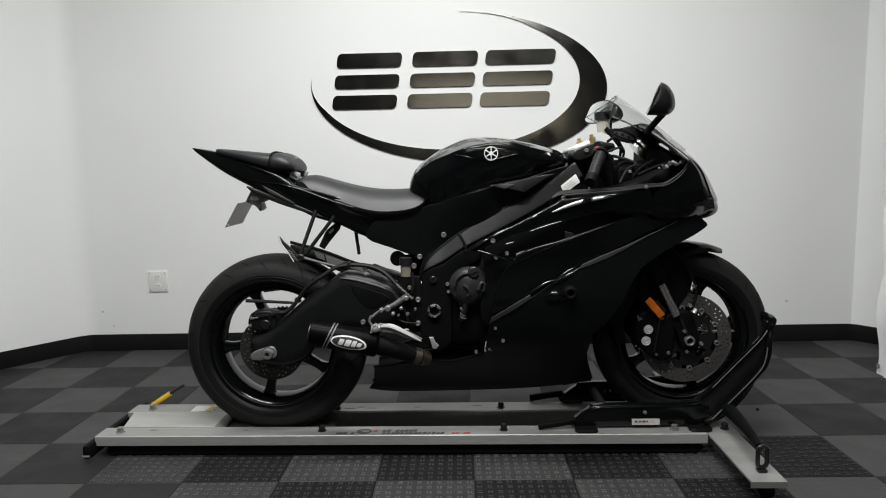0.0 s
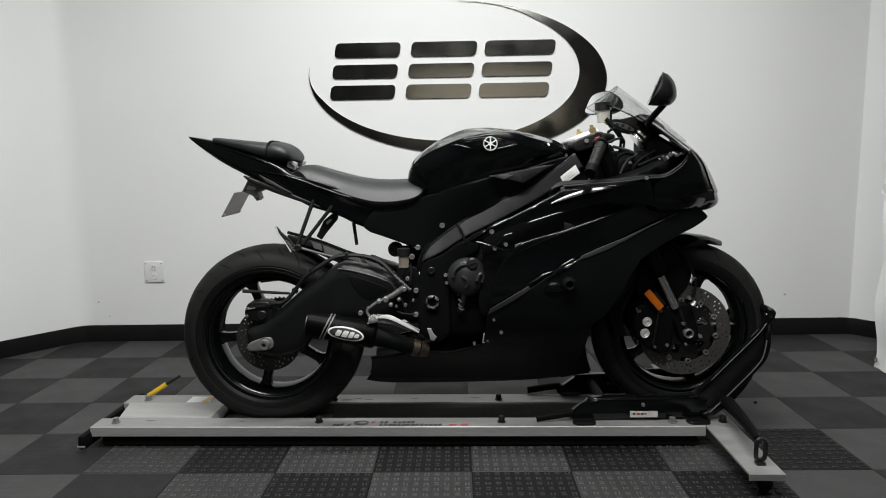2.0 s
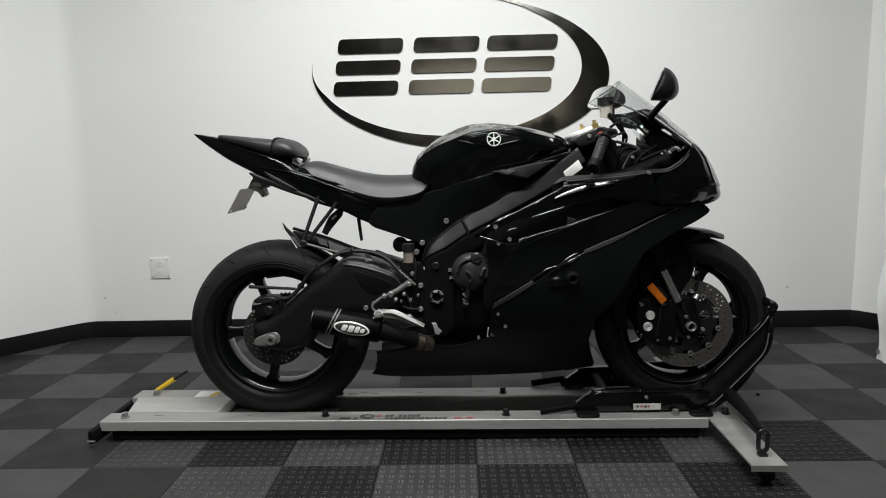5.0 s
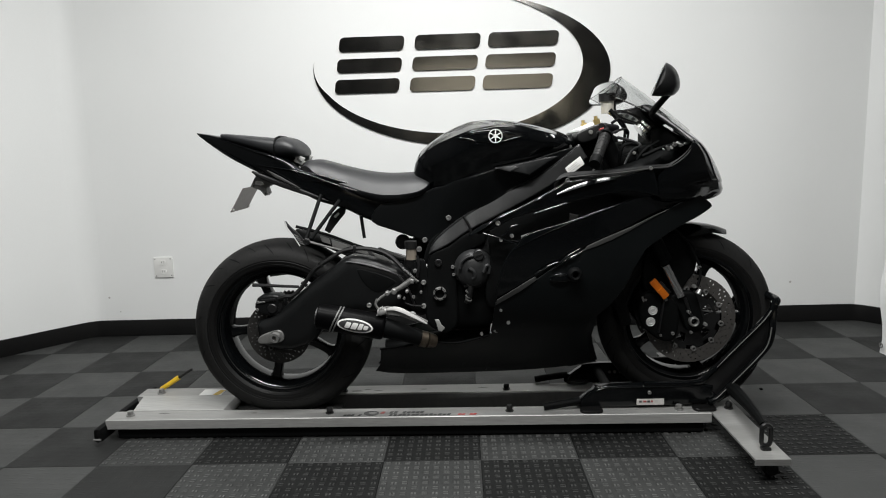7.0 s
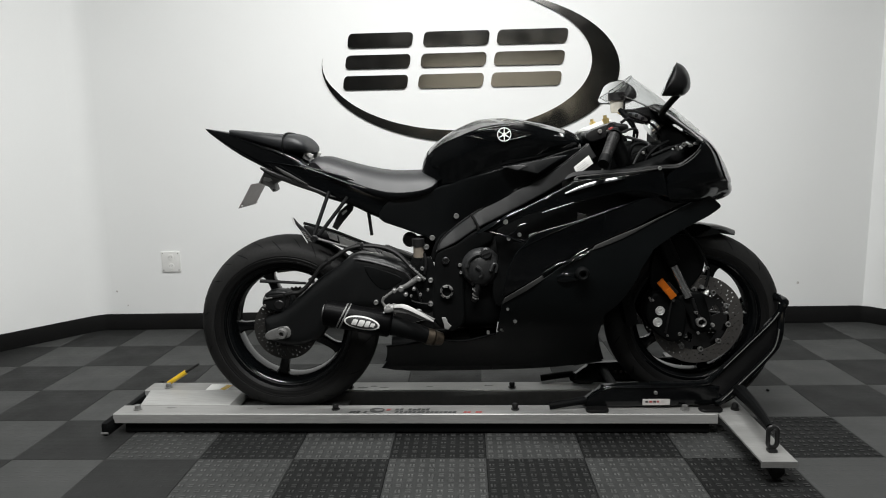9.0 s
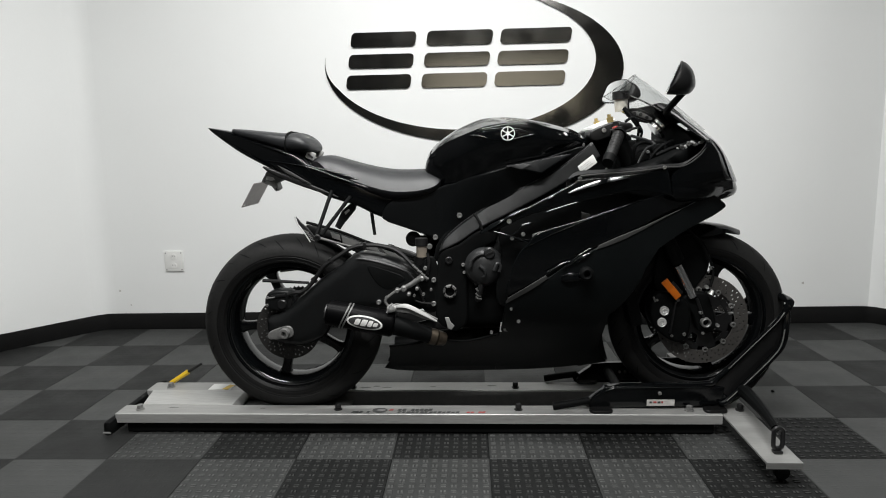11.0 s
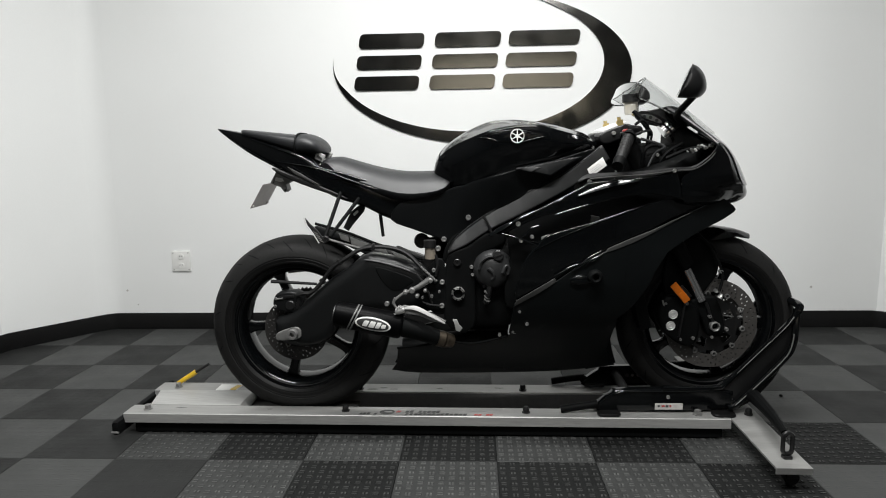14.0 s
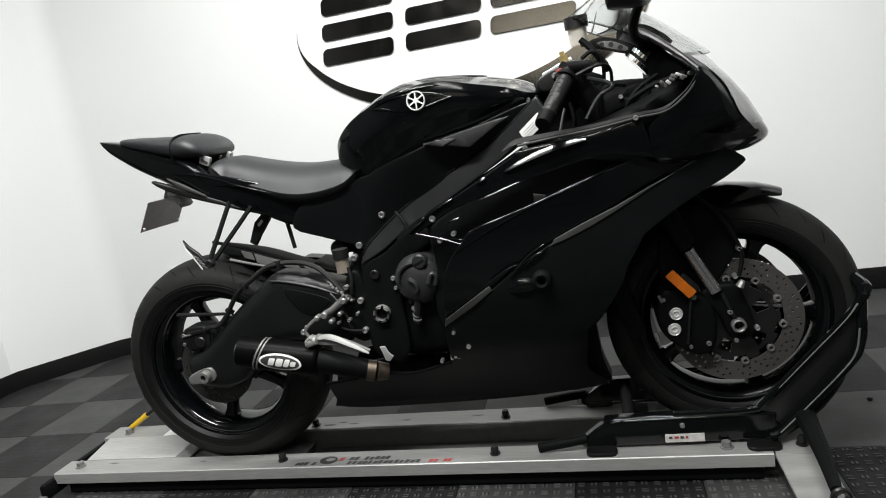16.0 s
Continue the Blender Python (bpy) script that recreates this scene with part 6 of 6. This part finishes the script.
part("brake_line", tube([(0.44, -0.15, 1.030), (0.462, -0.145, 1.042), (0.480, -0.14, 1.030), (0.486, -0.135, 1.00), (0.480, -0.13, 0.95)], 0.0045, 8), DEEP, bike)
part("throttle_cable", tube([(0.41, -0.20, 0.99), (0.47, -0.17, 1.01), (0.50, -0.12, 1.0), (0.50, -0.08, 0.95)], 0.004, 6), PLASTIC, bike)
part("clip_on_rod", tube([(0.372, -0.18, 0.865), (0.382, -0.18, 0.90), (0.392, -0.18, 0.93)], 0.003, 6), DULL, bike)


def mirror(s, lift, skew):
    """Rear-view mirror: D-shaped shell, stalk and glass."""
    shape = spline([(0.541, 1.184), (0.541, 1.184), (0.560, 1.174), (0.577, 1.150), (0.582, 1.118), (0.571, 1.100), (0.553, 1.094), (0.504, 1.096), (0.504, 1.096)], 3, True)
    cx, cz = 0.540, 1.135
    bm = bmesh.new()
    rings = []
    for u, k in spline([(-1.0, 0.10), (-0.97, 0.42), (-0.85, 0.72), (-0.5, 0.96), (0.0, 1.0), (0.5, 0.93), (0.85, 0.70), (0.97, 0.42), (1.0, 0.10)], 3):
        rings.append([(cx + (x - cx) * k + skew * u, s * (-0.36 + 0.068 * u), cz + lift + (z - cz) * k) for x, z in shape])
    skin(bm, rings)
    m = part("mirror", bm, SATIN, bike, "black mirror housing on a stalk")
    bm = bmesh.new()
    rings = []
    for u, k in ((-0.86, 0.55), (-0.7, 0.78), (-0.4, 0.9), (0.0, 0.93), (0.4, 0.88), (0.7, 0.72), (0.86, 0.5)):
        up_z = math.sqrt(max(0.0, 1 - (u / 0.97) ** 2)) ** 0.7
        rings.append([(0.5225 + 0.018 * v * up_z - 0.0035 + skew * u + (1 - k) * 0.012, s * (-0.36 + 0.068 * u), 1.140 + lift + 0.0415 * v * up_z) for v in np.linspace(-1, 1, 7)])
    skin(bm, rings, closed=False)
    thicken(bm, 0.001)
    part("mirror_glass", bm, MIRROR, m, "mirror glass")
    part("mirror_stalk", tube([(0.560, -0.345 * s, 1.106 + lift), (0.548, -0.28 * s, 1.076), (0.555, -0.19 * s, 1.055), (0.585, -0.13 * s, 1.042)], (0.009, 0.0115), 10), DEEP, m)


mirror(1, 0.0, 0.020)
mirror(-1, 0.022, 0.040)

# front fork, calipers and mudguard
def fork_x(z):
    return 0.733 - 0.495 * (z - 0.364)


for s in (1, -1):
    y = -0.105 * s
    part("fork_tube", tube([(fork_x(0.575), y, 0.575), (fork_x(1.0), y, 1.0)], 0.026, 16, 1), DEEP, bike, "black upper fork tube")
    part("fork_guard", tube([(fork_x(0.57) - 0.008, y - 0.012 * s, 0.57), (fork_x(0.66) - 0.008, y - 0.02 * s, 0.66)], (0.018, 0.012), 12, 1), DEEP, bike)
    part("fork_slider", tube([(fork_x(0.455) - 0.004, y, 0.455), (fork_x(0.562) - 0.004, y, 0.562)], 0.0150, 18, 1), FORKLEG, bike, "polished fork slider")
    foot = panel([(0.766, 0.345), (0.764, 0.378), (0.744, 0.444), (0.724, 0.469), (0.663, 0.462), (0.653, 0.434), (0.688, 0.394), (0.708, 0.338), (0.739, 0.328)], 0.104, 0.045, 0.010, 0.008)
    ft = part("fork_foot", foot, DEEP, bike, "satin black fork foot")
    cal = panel([(0.551, 0.435), (0.571, 0.470), (0.626, 0.465), (0.667, 0.435), (0.682, 0.385), (0.672, 0.314), (0.636, 0.299), (0.596, 0.319), (0.561, 0.354), (0.546, 0.395)], 0.112, 0.06, 0.012, 0.010)
    cl = part("front_caliper", cal, DEEP, bike, "black four-piston brake caliper")
    if s < 0:
        ft.scale, cl.scale = (1, -1, 1), (1, -1, 1)
    else:
        for x, z in ((0.591, 0.410), (0.584, 0.371)):
            part("caliper_cap", lathe([(0.0001, -0.1135), (0.006, -0.1135), (0.007, -0.117), (0.0095, -0.1155), (0.0125, -0.1155), (0.014, -0.117), (0.0155, -0.115), (0.0155, -0.108)], x, 0, z, 18), METAL, cl, "bright round piston cap")
        for x, z, r in ((0.634, 0.447, 0.006), (0.659, 0.329, 0.006), (0.566, 0.447, 0.004), (0.618, 0.324, 0.0045)):
            bolt(x, 0.112, z, r, cl, DULL)
        part("caliper_bridge", block(0.618, -0.119, 0.390, 0.006, 0.010, 0.115, 0.003, (0, 8, 0)), SATIN, cl)
        part("bleed_nipple", tube([(0.562, -0.108, 0.440), (0.555, -0.11, 0.457)], (0.004, 0.003), 8, 1), DULL, cl)
        part("foot_rib", tube([(0.698, -0.106, 0.449), (0.714, -0.109, 0.404), (0.731, -0.109, 0.368)], (0.006, 0.004), 8), SATIN, ft)
        part("pinch_bolt", tube([(0.721, -0.106, 0.331), (0.721, -0.114, 0.331)], 0.005, 6, 1), DULL, ft)
        refl = part("reflector", block(0.606, -0.130, 0.487, 0.0245, 0.008, 0.076, 0.003, (0, -40, 0)), ORANGE, cl, "orange side reflector")
        part("reflector_facet", block(0.6175, -0.1318, 0.4733, 0.0225, 0.006, 0.036, 0.002, (4, -40, 0)), ORANGE, refl, "brighter ribbed half of the reflector")
        part("reflector_stay", block(0.620, -0.122, 0.483, 0.03, 0.006, 0.05, 0.002, (0, -42, 0)), SATIN, cl)
        part("front_axle", lathe([(0.0105, -0.121), (0.013, -0.123), (0.0165, -0.121), (0.0165, -0.100), (0.0105, -0.100)], 0.728, 0, 0.369, 20, closed=True), DULL, ft, "grey hollow axle end")
        part("hose_union", tube([(0.733, -0.128, 0.468), (0.741, -0.128, 0.482)], (0.010, 0.006), 8, 1), BOLTS, ft, "bright brake union")
        for x, z in ((0.712, 0.402), (0.729, 0.488), (0.769, 0.357), (0.742, 0.553)):
            bolt(x, 0.108, z, 0.006, ft)
fend = bmesh.new()
rings = []
for deg, k in ((66, 0.25), (70, 0.6), (76, 0.85), (88, 1), (100, 1), (115, 1), (130, 1), (145, 0.95), (158, 0.9), (168, 0.85)):
    a = radians(deg)
    ring = []
    for q in np.linspace(-1, 1, 15):
        r = 0.329 - (0.012 + 0.03 * (k if deg > 80 else k * 0.4)) * abs(q) ** 3.2
        ring.append((FX + r * math.cos(a), q * 0.072 * (0.35 + 0.65 * k), FZ + r * math.sin(a)))
    rings.append(ring)
skin(fend, rings, closed=False)
thicken(fend, 0.003)
fen = part("front_mudguard", fend, GLOSS, bike, "gloss black front mudguard")
for s in (1, -1):
    flap = part("mudguard_side", panel([(0.575, 0.60), (0.62, 0.655), (0.70, 0.655), (0.742, 0.60), (0.740, 0.54), (0.715, 0.50), (0.69, 0.47), (0.62, 0.455), (0.575, 0.47), (0.565, 0.53)], 0.082, 0.004, 0.008, 0.005), DEEP, fen)
    if s < 0:
        flap.scale = (1, -1, 1)
part("front_hose", tube([(0.735, -0.12, 0.49), (0.745, -0.11, 0.55), (0.70, -0.10, 0.64), (0.62, -0.09, 0.72)], 0.005, 8), DEEP, bike)
part("steering_head", body([(0.30, 0.83, 0.99, 0.05), (0.36, 0.80, 1.01, 0.06), (0.44, 0.78, 1.01, 0.06), (0.49, 0.80, 0.99, 0.04)], e=3), DEEP, bike)
part("lower_clamp", block(0.53, 0, 0.80, 0.09, 0.26, 0.05, 0.01, (0, -26, 0)), SATIN, bike)

# lips added on the chock's upper edges, tilted to catch the lamps
for pts, w, width in ((((0.44, 0.150), (0.55, 0.151), (0.66, 0.151), (0.755, 0.150)), 0.137, 0.006), (((0.395, 0.137), (0.415, 0.147), (0.435, 0.151)), 0.137, 0.005)):
    ledge("plate_edge", pts, w, width, chock, 42, spread=14)
# highlights along the chock's tubes, painted as thin pale bars
for pts, w in ((((0.80, 0.2155), (0.87, 0.2895), (0.945, 0.369), (0.972, 0.407)), 0.1375), (((0.795, 0.1085), (0.85, 0.1645), (0.935, 0.257), (0.962, 0.300), (0.970, 0.352)), 0.149)):
    part("worn_edge", tube([(x, -w, z) for x, z in pts], (0.0015, 0.0024), 8), DULL, chock, "pale line painted as a highlight on the tube")

# ---- interlocking floor tiles ----
S = 0.305
slab = block(0, (BACK_Y + WALL_Y) / 2, -0.055, 5.2, WALL_Y - BACK_Y + 0.2, 0.09, 0)
floor = tagged(part("floor", slab, SLAB, smooth=False), "checkered floor of grey and charcoal plastic tread tiles", "floor", kind="structure")


def tile_mesh(name, material, worn, rise):
    bm = bmesh.new()
    g, e, h = S / 2 - 0.0006, S / 2 - 0.0022, 0.009
    skin(bm, [[(sx * r, sy * r, z) for sx, sy in ((-1, -1), (1, -1), (1, 1), (-1, 1))] for r, z in ((g, -h), (g, -0.0012), (e, 0.0))])
    n = 10
    c = S / n
    for i in range(n):
        for j in range(n):
            x, y = (i + 0.5) * c - S / 2, (j + 0.5) * c - S / 2
            for k in (-1, 1):
                hx, hy, ox, oy = (0.0092, 0.0033, 0, k * 0.0050) if (i + j) % 2 else (0.0033, 0.0092, k * 0.0050, 0)
                lo = [bm.verts.new((x + ox + sx * hx, y + oy + sy * hy, 0.0)) for sx, sy in ((-1, -1), (1, -1), (1, 1), (-1, 1))]
                hi = [bm.verts.new((x + ox + sx * hx * 0.8, y + oy + sy * hy * 0.5, rise)) for sx, sy in ((-1, -1), (1, -1), (1, 1), (-1, 1))]
                bm.faces.new(hi).material_index = 1
                for q in range(4):
                    bm.faces.new((lo[q], lo[(q + 1) % 4], hi[(q + 1) % 4], hi[q]))
    me = bpy.data.meshes.new(name)
    bm.to_mesh(me)
    bm.free()
    me.materials.append(material)
    me.materials.append(worn)
    return me


tiles = tile_mesh("tile_charcoal", TILE_D, TILE_D, 0.0003), tile_mesh("tile_grey", TILE_L, TILE_L, 0.0003)
shaded_scuffed = tile_mesh("tile_charcoal_scuffed", SHADED_D, WORN_D, 0.0021), tile_mesh("tile_grey_scuffed", SHADED_L, WORN_L, 0.0021)
for i in range(-8, 8):
    for j in range(-3, 5):
        # tiles before the dolly: tread scuffed, dimmer floor light put into the base colour
        o = new("tile", (shaded_scuffed if (-5 < i < 4 and j == 0) or (-4 < i < 3 and j < 0) else tiles)[(i + j) % 2 == 0])
        o.parent = floor
        o.location = ((i + 0.5) * S, (j + 0.5) * S, 0)
rest = bmesh.new()
rest_faces = [(i, j) for i in range(-8, 8) for j in range(-15, -3)]
for i, j in rest_faces:
    f = rest.faces.new([rest.verts.new(((i + u) * S, (j + v) * S, 0)) for u, v in ((0.004, 0.004), (0.996, 0.004), (0.996, 0.996), (0.004, 0.996))])
    f.material_index = (i + j) % 2 == 0
tagged(part("floor_tiles_behind", rest, (TILE_D, TILE_L), floor, smooth=False), kind="stuff")
